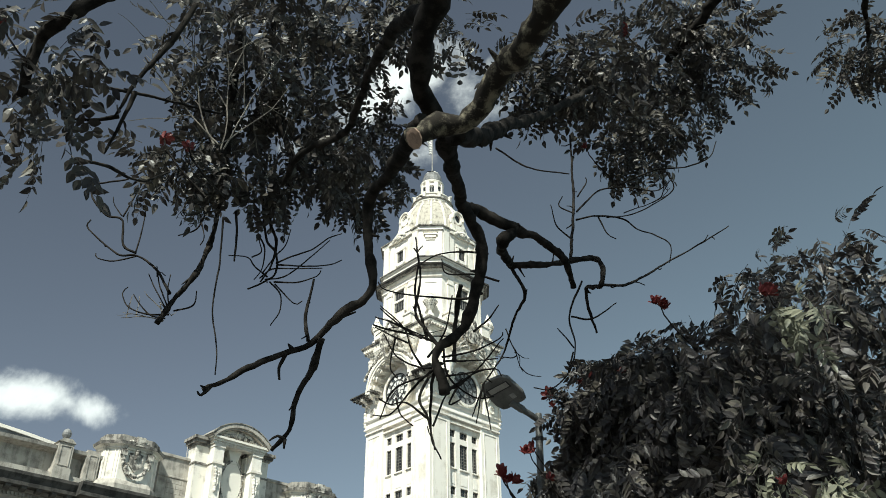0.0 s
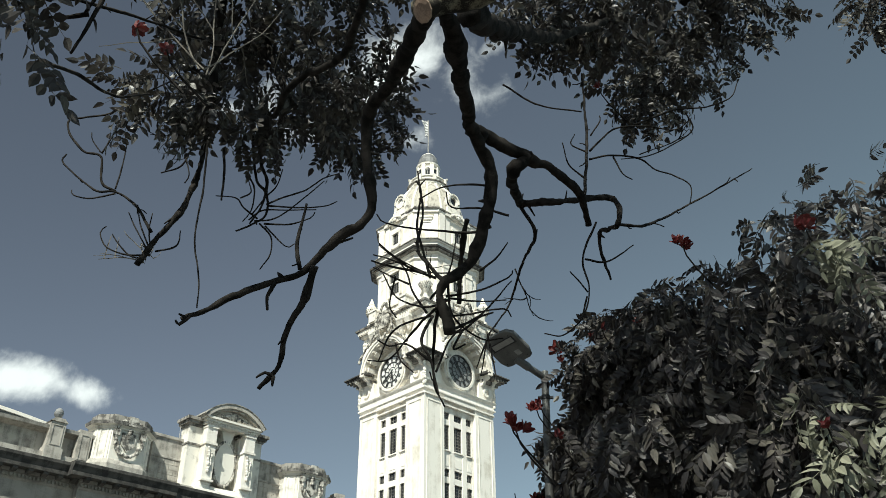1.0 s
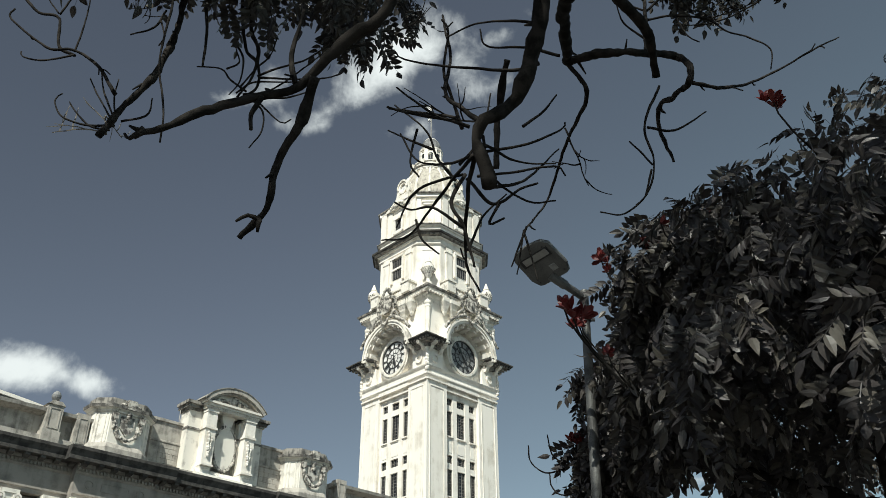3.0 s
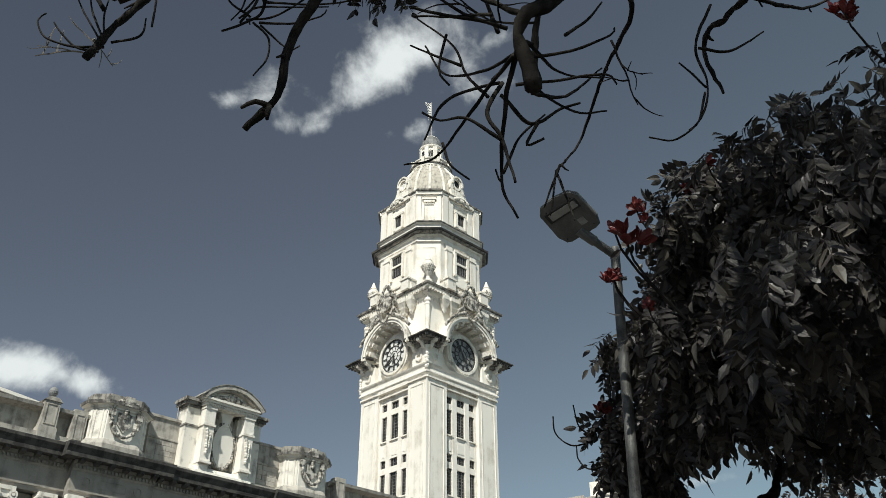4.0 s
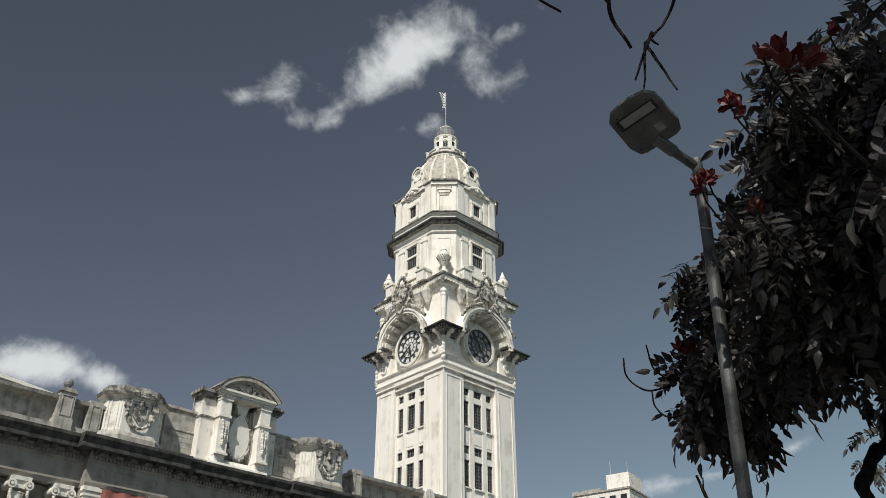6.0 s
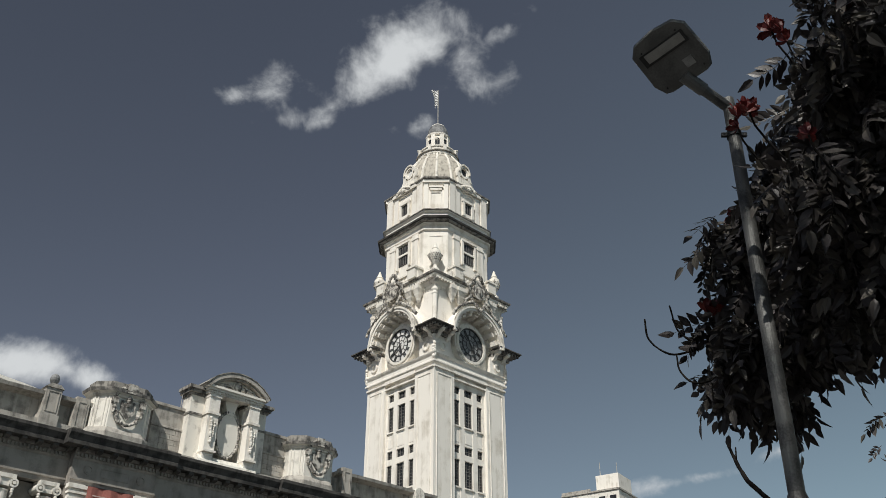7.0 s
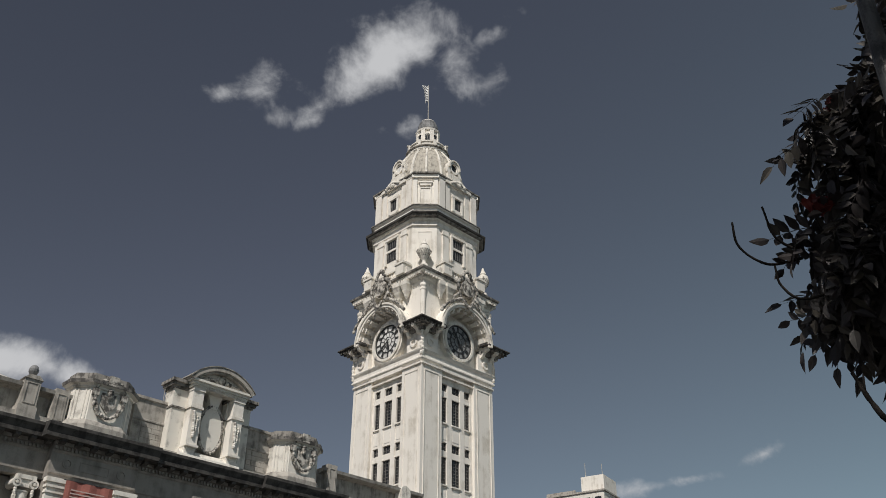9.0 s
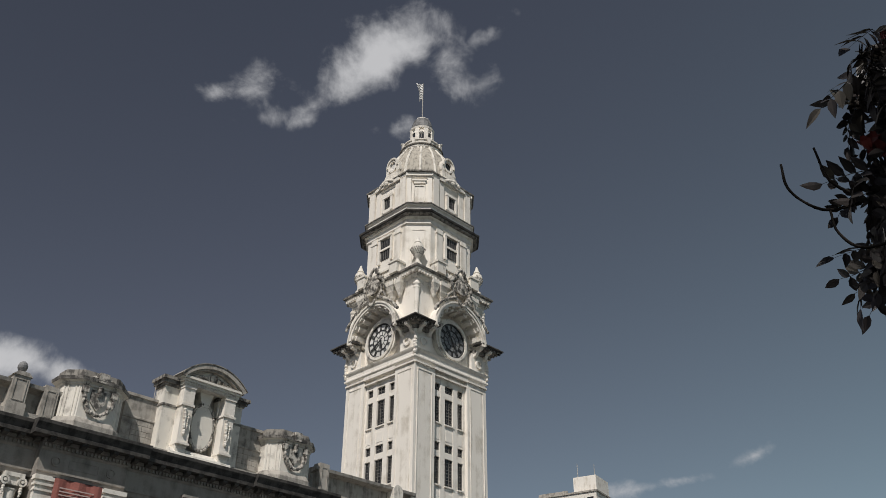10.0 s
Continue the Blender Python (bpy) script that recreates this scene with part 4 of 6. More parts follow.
    for sg in (-1, 1):
        garland(orn, [(MID + sg * 0.4, -5.68, 25.9), (MID + sg * 1.0, -5.68, 25.78), (MID + sg * 1.85, -5.66, 25.6)], 0.15, 14)
    ring_band(orn, MID, 25.9, 0.32, 0.42, -5.78, -5.6, 16)
    part("tympanum_carving", orn, CARVING, s)
    # posts and small roof things
    for u in (-38.0, -45.6):
        p = boxes((u - 0.5, u + 0.5, -5.1, -4.2, 19.7, 22.35), (u - 0.58, u + 0.58, -5.18, -4.1, 19.7, 20.6), (u - 0.3, u + 0.3, -4.95, -4.35, 22.35, 22.5))
        extrude(p, [(u - 0.58, 22.3), (u + 0.58, 22.3), (u + 0.3, 22.55), (u - 0.3, 22.55)], -5.18, -4.15)
        for a, b2, z0, z1 in ((-0.36, -0.3, 20.75, 22.1), (0.3, 0.36, 20.75, 22.1), (-0.3, 0.3, 20.75, 20.81), (-0.3, 0.3, 22.04, 22.1)):
            box(p, u + a, u + b2, -5.14, -5.09, z0, z1)
        p = part("parapet_post", p, STONE, s, m=Matrix.Translation((0, 0, 0.3)))
        part("ball_finial", turned([(0.12, 22.5), (0.1, 22.65), (0.2, 22.72), (0.29, 22.9), (0.3, 23.05), (0.22, 23.25), (0.08, 23.36)], 14, m=Matrix.Translation((u, -4.65, 0))), LEAD, p)
    for u in (-36.05, -14.6):
        p = boxes((u - 0.45, u + 0.45, -5.0, -4.2, 19.7, 22.5))
        for a, b2, z0, z1 in ((-0.3, -0.24, 20.5, 22.2), (0.24, 0.3, 20.5, 22.2), (-0.24, 0.24, 20.5, 20.56), (-0.24, 0.24, 22.14, 22.2)):
            box(p, u + a, u + b2, -5.04, -4.99, z0, z1)
        part("parapet_post", p, STONE, s)
    stub = boxes((-7.5, -6.5, -5.15, -4.3, 19.7, 21.9))
    extrude(stub, arc(-7.0, 21.9, 0.5, 0, 180, 10), -5.1, -4.3)
    part("parapet_post", stub, STUCCO_OLD, s)
    for u, z0, z1 in ((-28.9, 23.8, 25.3), (-35.0, 22.3, 24.0)):
        part("lightning_rod", turned([(0.03, z0), (0.03, z1), (0.05, z1 + 0.02), (0.05, z1 + 0.12)], 6, m=Matrix.Translation((u, -4.0, 0))), FRAME, s)
    vault = extrude(bmesh.new(), arc(-43.3, -33.1, 59.75, 80.3, 106, 24) + [(-60, 19.0), (-33.2, 19.0)], 6.0, 20.0)
    vault = part("vaulted_roof", vault, LEAD, s)
    part("roof_rim", arch_band(bmesh.new(), -43.3, -33.1, 59.75, 60.0, 5.85, 20.1, 80.2, 106.1, 24), STUCCO, vault)
    part("roof", boxes((-75, -4.9, -3.95, 8, 17.0, 19.6)), LEAD, s)
    # red banner between the pilasters
    flag = bmesh.new()
    n = 12
    rows = [[flag.verts.new((-34.95 + 2.95 * i / n, -5.82 - 0.05 * math.sin(i * 1.3), z)) for i in range(n + 1)] for z in (16.9, 13.5, 10.0)]
    rows2 = [[flag.verts.new((v.co.x, v.co.y + 0.02, v.co.z)) for v in r] for r in rows]
    for rr in (rows, rows2):
        for a, b2 in zip(rr, rr[1:]):
            for i in range(n):
                flag.faces.new((a[i], a[i + 1], b2[i + 1], b2[i]))
    banner = part("banner", flag, BANNER, None, "faded red fabric banner with pale lines of writing")
    banner.matrix_world = TOWER @ Matrix.Translation((0.42, 0, 0))
    tagged(banner, category="banner")
    part("rail", tube(bmesh.new(), [Vector((-35.1, -5.8, 16.92)), Vector((-31.9, -5.8, 16.92))], 0.03, 0.03, 6), IRON, banner)
    for i, (x0, x1) in enumerate(((-34.6, -32.5), (-34.6, -32.7), (-34.6, -33.4))):
        part("writing_line", boxes((x0, x1, -5.895, -5.88, 16.35 - 0.2 * i, 16.42 - 0.2 * i)), BANNER_INK, banner)
    return s


BANNER = surf("faded_red_fabric", (0.40, 0.15, 0.12), (0.28, 0.10, 0.08), 0.9, 0.9, bump=0.2)
BANNER_INK = surf("pale_print", (0.55, 0.42, 0.38), (0.5, 0.36, 0.32), 0.5, 0.9, bump=0.0)
station()


def far_block():
    """The flat-roofed block of flats far beyond."""
    b = empty("apartment_building", pose(39.5, 141, 0, 0, 0, -32), "distant pale concrete apartment block with rooftop tower", "building")
    part("wall", boxes((-9, 6, -7, 9, 0, 61.2)), STUCCO_OLD, b)
    part("roof", boxes((-9.3, 6.3, -7.3, 9.3, 61.2, 61.6)), STONE, b)
    part("stair_tower", boxes((-0.2, 5.8, -6.0, 2, 61.5, 65.5)), STUCCO, b)
    for x, h in ((0.3, 4.0), (4.8, 3.2)):
        part("antenna", turned([(0.09, 65.5), (0.07, 65.5 + h)], 6, m=Matrix.Translation((x, -4, 0))), FRAME, b)
    tank = turned([(0.8, 61.5), (0.9, 62.0), (0.75, 62.6)], 14, m=Matrix.Translation((-3.4, -4.5, 0)))
    part("water_tank", tank, STUCCO, b)
    par = part("parapet", boxes((-9.2, -1.4, -7.25, -7.0, 61.6, 62.2), (-9.25, -9.0, -7.0, 9, 61.6, 62.2)), STONE, b)
    for i in range(5):
        for z in (58.3, 55.1):
            w = part("window", boxes((-8 + 2.9 * i, -6.4 + 2.9 * i, -7.06, -6.98, z, z + 1.7)), GLASS, b)
            part("sill", boxes((-8.1 + 2.9 * i, -6.3 + 2.9 * i, -7.2, -7.06, z - 0.15, z)), STONE, w)


far_block()
GROUND = surf("asphalt_and_paving", (0.075, 0.072, 0.069), (0.045, 0.043, 0.041), 3.0, 0.9, bump=0.3)
g = part("ground", boxes((-2500, 2500, -2500, 2500, -0.5, 0)), GROUND)
tagged(g, "grey paved square and street", "ground", kind="structure")

# ---- trees ----


def leaf_paint(name, light, dark, glow):
    m = bpy.data.materials.new(name)
    m.use_nodes = True
    n, l = m.node_tree.nodes, m.node_tree.links
    b = n["Principled BSDF"]
    b.inputs["Roughness"].default_value = 0.42
    b.inputs["Specular IOR Level"].default_value = 0.35
    geo = n.new("ShaderNodeNewGeometry")
    co = n.new("ShaderNodeTexCoord")
    noise_node = n.new("ShaderNodeTexNoise")
    noise_node.inputs["Scale"].default_value = 30
    l.new(co.outputs["Object"], noise_node.inputs["Vector"])
    add = n.new("ShaderNodeMath")
    add.operation = "MULTIPLY_ADD"
    add.inputs[1].default_value = 0.4
    l.new(noise_node.outputs["Fac"], add.inputs[0])
    l.new(geo.outputs["Random Per Island"], add.inputs[2])
    ramp = n.new("ShaderNodeMapRange")
    ramp.inputs["From Min"].default_value, ramp.inputs["From Max"].default_value = 0.70, 1.4
    l.new(add.outputs[0], ramp.inputs["Value"])
    mix = n.new("ShaderNodeMix")
    mix.data_type = "RGBA"
    mix.inputs[6].default_value, mix.inputs[7].default_value = (*dark, 1), (*light, 1)
    l.new(ramp.outputs["Result"], mix.inputs[0])
    l.new(mix.outputs[2], b.inputs["Base Color"])
    tr = n.new("ShaderNodeBsdfTranslucent")
    l.new(mix.outputs[2], tr.inputs["Color"])
    ms = n.new("ShaderNodeMixShader")
    ms.inputs[0].default_value = glow
    l.new(b.outputs["BSDF"], ms.inputs[1])
    l.new(tr.outputs["BSDF"], ms.inputs[2])
    l.new(ms.outputs["Shader"], n["Material Output"].inputs["Surface"])
    return m


LEAF_A = leaf_paint("dark_pinnate_leaf", (0.13, 0.12, 0.095), (0.050, 0.045, 0.042), 0.15)
LEAF_B = leaf_paint("glossy_tulip_tree_leaf", (0.15, 0.136, 0.108), (0.055, 0.049, 0.048), 0.10)
# Paler copy of the tulip tree leaf; the sunlight is in its colour.
LEAF_SUNLIT = leaf_paint("pale_sunlit_leaf", (0.34, 0.335, 0.25), (0.17, 0.172, 0.125), 0.2)
PETAL = leaf_paint("red_petal", (0.30, 0.055, 0.04), (0.12, 0.02, 0.02), 0.12)
BARK = surf("dark_bark", (0.034, 0.030, 0.027), (0.012, 0.011, 0.010), 0.06, 0.95, bump=1.0, gloss=0.08, spread=(0.40, 0.60))
MOSS = surf("lichened_bark", (0.20, 0.18, 0.135), (0.025, 0.022, 0.019), 0.05, 0.95, bump=1.0, gloss=0.1, spread=(0.34, 0.50))
CUT = surf("cut_wood", (0.42, 0.30, 0.22), (0.22, 0.15, 0.11), 0.08, 0.9, bump=0.4)
DRY = surf("dry_pale_twig", (0.22, 0.20, 0.17), (0.09, 0.08, 0.07), 0.1, 0.9, bump=0.4)


def limb(t, name, r0, r1, *pts, material=None):
    line = smooth_line(pts, max(0.02, r0 * 0.9))
    wob = r0 * 0.55
    line = [p + Vector((noise.noise(p * 7), noise.noise(p * 7 + Vector((5, 0, 0))), noise.noise(p * 7 + Vector((0, 9, 0))))) * wob + Vector((noise.noise(p * 19), noise.noise(p * 19 + Vector((5, 0, 0))), noise.noise(p * 19 + Vector((0, 9, 0))))) * wob * 0.5 for p in line]
    thick = r0 > 0.011
    r0, r1 = r0 * 1.3, r1 * 1.3
    bm = tube(bmesh.new(), line, r0, r1, 9 if thick else 5, 0.38 if thick else 0.2)
    rng = random.Random(round(sum(abs(v) for v in pts[0]) * 100))
    if 0.011 < r0 < 0.06:
        for i in range(2, len(line) - 1):
            if rng.random() < 0.055:
                d = Vector((rng.uniform(-1, 1), rng.uniform(-0.6, 0.6), rng.uniform(-1, 1))).normalized()
                ln = rng.uniform(0.03, 0.10)
                p = line[i]
                tube(bm, [p, p + d * ln * 0.5, p + d * ln + Vector((0, 0, rng.uniform(-0.02, 0.03)))], r0 * rng.uniform(0.3, 0.5), 0.0035, 5, 0.2)
    ob = part(name, bm, material or BARK, t, smooth=True)
    return ob


def spray(t, rng, start, way, reach, count, material=None, curl=0.5):
    """Thin bare twigs that fork and curl up at their tips, as one part."""
    bm = bmesh.new()
    todo = [(Vector(start), Vector(way).normalized(), reach, 0.0062, 0)]
    made = 0
    while todo and made < count:
        p, d, length, r, depth = todo.pop(0)
        made += 1
        line = [p]
        n = 8
        bend = Vector((rng.uniform(-1, 1), rng.uniform(-1, 1), rng.uniform(-0.4, 1.2))) * curl
        for i in range(n):
            d = (d + bend * 0.22 + Vector((rng.uniform(-1, 1), rng.uniform(-1, 1), rng.uniform(-1, 1))) * 0.16).normalized()
            line.append(line[-1] + d * length / n)
            if depth < 3 and i in (2, 4, 6) and rng.random() < 0.75:
                e = (d + Vector((rng.uniform(-1, 1), rng.uniform(-1, 1), rng.uniform(-0.9, 0.9))) * 1.0).normalized()
                todo.append((line[-1], e, length * rng.uniform(0.4, 0.75), r * 0.75, depth + 1))
        tube(bm, line, r, r * 0.45, 4)
    return part("twig_spray", bm, material or BARK, t)


def leaf_mesh(name, material, rng, pairs, length, blade, width, droop, sag=0.0):
    """A compound leaf along +x: a bowed stalk with pairs of folded, pointed leaflets and one at its end."""
    vs, fs = [], []
    stalk = lambda u: Vector((length * u, 0.02 * math.sin(3 * u), -droop * u * u))
    for i in range(5):
        c = stalk(i / 4)
        w = 0.0022 * (1.2 - i / 5)
        vs += [c + Vector((0, w, 0)), c + Vector((0, -w, 0)), c + Vector((0, 0, w))]
        if i:
            k = 3 * i
            for j in range(3):
                fs.append((k - 3 + j, k - 3 + (j + 1) % 3, k + (j + 1) % 3, k + j))

    def blade_at(base, way, up, bl, bw):
        side = way.cross(up).normalized()
        k = len(vs)
        fold = rng.uniform(0.1, 0.45)
        bow = rng.uniform(0.05, 0.35) * bl
        for u, w in ((0.0, 0.0), (0.22, 0.78), (0.5, 1.0), (0.8, 0.52), (1.0, 0.0)):
            c = base + way * bl * u - up * bow * u * u
            if w:
                vs.extend((c + side * bw * w * 0.5 + up * fold * bw * w * 0.5, c, c - side * bw * w * 0.5 + up * fold * bw * w * 0.5))
            else:
                vs.append(c)
        fs.extend(((k, k + 1, k + 2), (k, k + 2, k + 3)))
        for a in (k + 1, k + 4):
            fs.extend(((a, a + 3, a + 4, a + 1), (a + 1, a + 4, a + 5, a + 2)))
        fs.extend(((k + 7, k + 10, k + 8), (k + 8, k + 10, k + 9)))

    for i in range(pairs):
        u = 0.25 + 0.72 * i / pairs
        s = 0.75 + 0.3 * math.sin(math.pi * (i + 0.7) / (pairs + 0.6))
        for sgn in (-1, 1):
            way = Vector((0.5 + 0.15 * rng.uniform(-1, 1), sgn, rng.uniform(-0.55, 0.1) - sag)).normalized()
            up = Vector((rng.uniform(-0.3, 0.3), rng.uniform(-0.3, 0.3), 1)).normalized()
            blade_at(stalk(u), way, up, blade * s * rng.uniform(0.85, 1.1), width * s)
    blade_at(stalk(1.0), Vector((1, 0, -0.5)).normalized(), Vector((0, 0, 1)), blade, width)
    me = bpy.data.meshes.new(name)
    me.from_pydata([tuple(v) for v in vs], [], fs)
    me.materials.append(material)
    return me


def leaf_poses(rng, crowns, dense=1.5, hang=0.0):
    for cx, cy, cz, rx, ry, rz, count in crowns:
        for _ in range(int(count * dense)):
            d = Vector((rng.gauss(0, 1), rng.gauss(0, 1), rng.gauss(0, 1))).normalized()
            r = rng.random() ** 0.45
            lump = 1 + 0.28 * noise.noise(d * 2.3 + Vector((cx, cy, cz)))
            p = Vector((cx + d.x * rx * r * lump, cy + d.y * ry * r * lump, cz + d.z * rz * r * lump))
            way = (d * 0.7 + Vector((rng.uniform(-1, 1), rng.uniform(-1, 1), rng.uniform(-1.5, 0.15) - hang))).normalized()
            q = way.to_track_quat("X", "Z") @ Euler((rng.gauss(0, 0.95), 0, 0)).to_quaternion()
            yield Matrix.LocRotScale(p, q, Vector((1, 1, 1)) * rng.uniform(0.7, 1.15))


def foliage(t, rng, meshes, crowns, singles, dense=1.5, hang=0.0):
    """Leaves of a crown: the first as parts, the rest joined."""
    poses = list(leaf_poses(rng, crowns, dense, hang))
    rng.shuffle(poses)
    for m in poses[:singles]:
        o = new("leaf", rng.choice(meshes))
        o.parent = t
        o.matrix_local = m
    base = []
    for me in meshes:
        co = np.empty(len(me.vertices) * 3)
        me.vertices.foreach_get("co", co)
        base.append((co.reshape(-1, 3), [tuple(p.vertices) for p in me.polygons]))
    vs, fs, at = [], [], 0
    for m in poses[singles:]:
        co, polys = rng.choice(base)
        a = np.array(m)
        vs.append(co @ a[:3, :3].T + a[:3, 3])
        fs.extend(tuple(i + at for i in p) for p in polys)
        at += len(co)
    me = bpy.data.meshes.new("foliage")
    me.from_pydata(np.concatenate(vs).tolist(), [], fs)
    me.materials.append(meshes[0].materials[0])
    o = new("foliage", me)
    o.parent = t
    tagged(o, kind="stuff")


def flower_mesh(rng, size):
    bm = bmesh.new()
    for k in range(6):
        turn = Matrix.Rotation(2 * math.pi * k / 6 + rng.uniform(-0.2, 0.2), 4, "Z") @ Matrix.Rotation(rng.uniform(-0.15, 0.45), 4, "Y")
        rows = []
        for u, w, x in ((0, 0.12, 0.02), (0.35, 0.42, 0.24), (0.7, 0.5, 0.36), (1.0, 0.18, 0.62)):
            rows.append([bm.verts.new(turn @ Vector((x + 0.1 * abs(s), s * w * 0.7, u)) * size) for s in (-1, 0, 1)])
        for a, b in zip(rows, rows[1:]):
            bm.faces.new((a[0], a[1], b[1], b[0]))
            bm.faces.new((a[1], a[2], b[2], b[1]))
    blob(bm, 0, 0, 0, 0.12 * size, 0.12 * size, 0.2 * size, 6, 4)
    me = bpy.data.meshes.new("flower")
    bm.to_mesh(me)
    bm.free()
    me.materials.append(PETAL)
    return me


def flowers(t, rng, places, meshes):
    for x, y, z, s in places:
        foot = Vector((x, y, z))
        part("stem", tube(bmesh.new(), [foot, foot + Vector((0.02, 0.02, -0.06)), foot + Vector((0.08, 0.05, -0.14)), foot + Vector((0.2, 0.1, -0.26))], 0.004, 0.006, 5), BARK, t)
        for k in range(3 if s > 0.9 else 1):
            o = new("flower", rng.choice(meshes))
            o.parent = t
            off = Vector((rng.uniform(-1, 1), rng.uniform(-1, 1), rng.uniform(-0.6, 0.8))) * 0.045 * (k > 0)
            o.matrix_local = Matrix.LocRotScale(Vector((x, y, z)) + off, Euler((rng.uniform(-0.9, 0.9), rng.uniform(-0.9, 0.9), rng.uniform(0, 6))), Vector((s, s, s)))


def shade_tree():
    """The tree overhead, half of it bare deadwood."""
    rng = random.Random(7)
    t = empty("tree", pose(0, 0, 0), "broad dark tree with bare dead twigs and pinnate leaves", "tree")
    limb(t, "trunk", 0.26, 0.17, (6.2, -87.2, -0.1), (6.1, -87.1, 1.2), (6.0, -86.9, 2.6), (5.7, -86.6, 4.0))
    limb(t, "limb", 0.13, 0.041, (5.7, -86.6, 3.9), (5.0, -85.7, 5.0), (4.0, -84.4, 5.35), (3.27, -83.3, 5.2), (2.85, -82.6, 4.92))
    limb(t, "limb", 0.10, 0.037, (5.75, -86.6, 3.7), (4.9, -85.4, 4.7), (3.9, -84.0, 4.75), (3.27, -83.0, 4.37), material=MOSS)
    limb(t, "limb", 0.08, 0.03, (5.0, -85.7, 5.0), (3.6, -84.6, 6.6), (2.0, -83.2, 6.6), (0.9, -82.4, 5.9), (1.25, -82.2, 5.6))
    limb(t, "limb", 0.10, 0.03, (5.0, -85.7, 5.0), (5.6, -83.0, 7.2), (5.6, -80.4, 8.2), (5.0, -78.6, 8.3))
    # unseen limb, added to hold up the tall shading crown
    limb(t, "limb", 0.12, 0.03, (5.6, -86.5, 4.0), (4.6, -86.4, 7.2), (3.2, -86.5, 10.4), (2.2, -86.4, 13.6))
    limb(t, "branch", 0.05, 0.015, (5.6, -81.4, 7.9), (6.6, -79.6, 8.6), (7.2, -78.3, 8.7))
    limb(t, "limb", 0.040, 0.020, (2.85, -82.6, 4.92), (2.83, -82.45, 4.9), (2.78, -82.3, 4.86), (2.75, -82.1, 4.79), (2.8, -81.9, 4.79), (2.86, -81.6, 4.85), (2.89, -81.2, 4.95), (2.95, -80.75, 5.03), (3.04, -80.6, 4.91), (3.02, -80.5, 4.7), (2.94, -80.4, 4.45), (2.8, -80.4, 4.34), (2.77, -80.35, 4.23), (2.82, -80.3, 4.08))
    limb(t, "limb", 0.036, 0.032, (3.27, -83.0, 4.37), (3.19, -82.8, 4.36), (3.08, -82.5, 4.43), (2.99, -82.35, 4.4), (2.92, -82.3, 4.36), (2.84, -82.3, 4.35), (2.75, -82.35, 4.25), material=MOSS)
    limb(t, "limb", 0.034, 0.016, (2.9, -82.2, 4.39), (3.04, -81.8, 4.72), (3.19, -81.3, 5.21), (3.47, -80.6, 5.88), (4.08, -79.6, 7.07))
    limb(t, "branch", 0.032, 0.009, (2.75, -82.0, 4.64), (2.66, -81.70, 4.74), (2.56, -81.35, 4.84), (2.44, -81.15, 4.85), (2.42, -81.05, 4.67), (2.46, -80.99, 4.40), (2.28, -80.90, 4.27), (2.12, -80.82, 4.16), (1.94, -80.87, 4.06), (1.78, -80.90, 3.95), (1.63, -80.93, 3.86))
    limb(t, "branch", 0.016, 0.008, (2.19, -80.85, 4.17), (2.14, -80.78, 4.04), (2.05, -80.70, 3.89), (2.01, -80.65, 3.74), (1.93, -80.62, 3.65))
    limb(t, "twig", 0.009, 0.005, (2.11, -80.83, 4.17), (2.08, -80.80, 4.33), (2.11, -80.80, 4.56))
    limb(t, "twig", 0.01, 0.006, (2.01, -80.85, 4.09), (1.98, -80.85, 4.01), (1.99, -80.85, 3.94))
    limb(t, "twig", 0.008, 0.004, (2.25, -80.90, 4.25), (2.32, -80.88, 4.29), (2.36, -80.86, 4.32))
    limb(t, "branch", 0.024, 0.013, (1.23, -80.1, 7.22), (1.22, -80.0, 6.61), (1.21, -79.9, 6.1), (1.09, -79.53, 6.07), (1.08, -79.53, 5.70), (1.02, -79.53, 5.41), (0.89, -79.53, 5.19), (0.79, -79.53, 4.98))
    limb(t, "branch", 0.014, 0.005, (1.41, -79.3, 6.39), (1.44, -79.3, 6.0), (1.51, -79.3, 5.79), (1.49, -79.3, 5.58), (1.42, -79.3, 5.44))
    limb(t, "branch", 0.034, 0.026, (2.96, -80.72, 5.04), (3.02, -80.60, 5.14), (3.26, -80.47, 5.08))
    limb(t, "branch", 0.026, 0.012, (3.26, -80.47, 5.08), (3.43, -80.34, 5.08), (3.58, -80.16, 5.04), (3.65, -79.95, 4.96))
    limb(t, "branch", 0.026, 0.018, (3.26, -80.47, 5.08), (3.17, -80.44, 5.00), (3.26, -79.74, 5.27))
    limb(t, "branch", 0.019, 0.007, (3.26, -79.74, 5.27), (3.50, -79.91, 5.17), (3.87, -79.68, 5.35), (3.87, -79.79, 5.08), (3.85, -79.21, 5.36), (3.90, -79.20, 5.01))
    limb(t, "twig", 0.009, 0.003, (3.87, -79.79, 5.08), (4.08, -79.65, 5.16), (4.46, -79.29, 5.54), (4.78, -79.36, 5.70), (5.00, -79.27, 5.88))
    limb(t, "twig", 0.01, 0.004, (3.26, -79.74, 5.27), (3.35, -79.75, 5.04), (3.31, -79.21, 5.15), (3.24, -78.75, 5.08), (3.07, -78.91, 4.75))
    limb(t, "twig", 0.006, 0.003, (3.07, -78.91, 4.75), (3.11, -79.10, 4.32))
    limb(t, "twig", 0.005, 0.003, (3.07, -78.91, 4.75), (3.01, -79.01, 4.41))
    limb(t, "twig", 0.01, 0.006, (3.68, -79.75, 5.3), (3.77, -79.6, 5.89), (3.85, -79.3, 6.79))
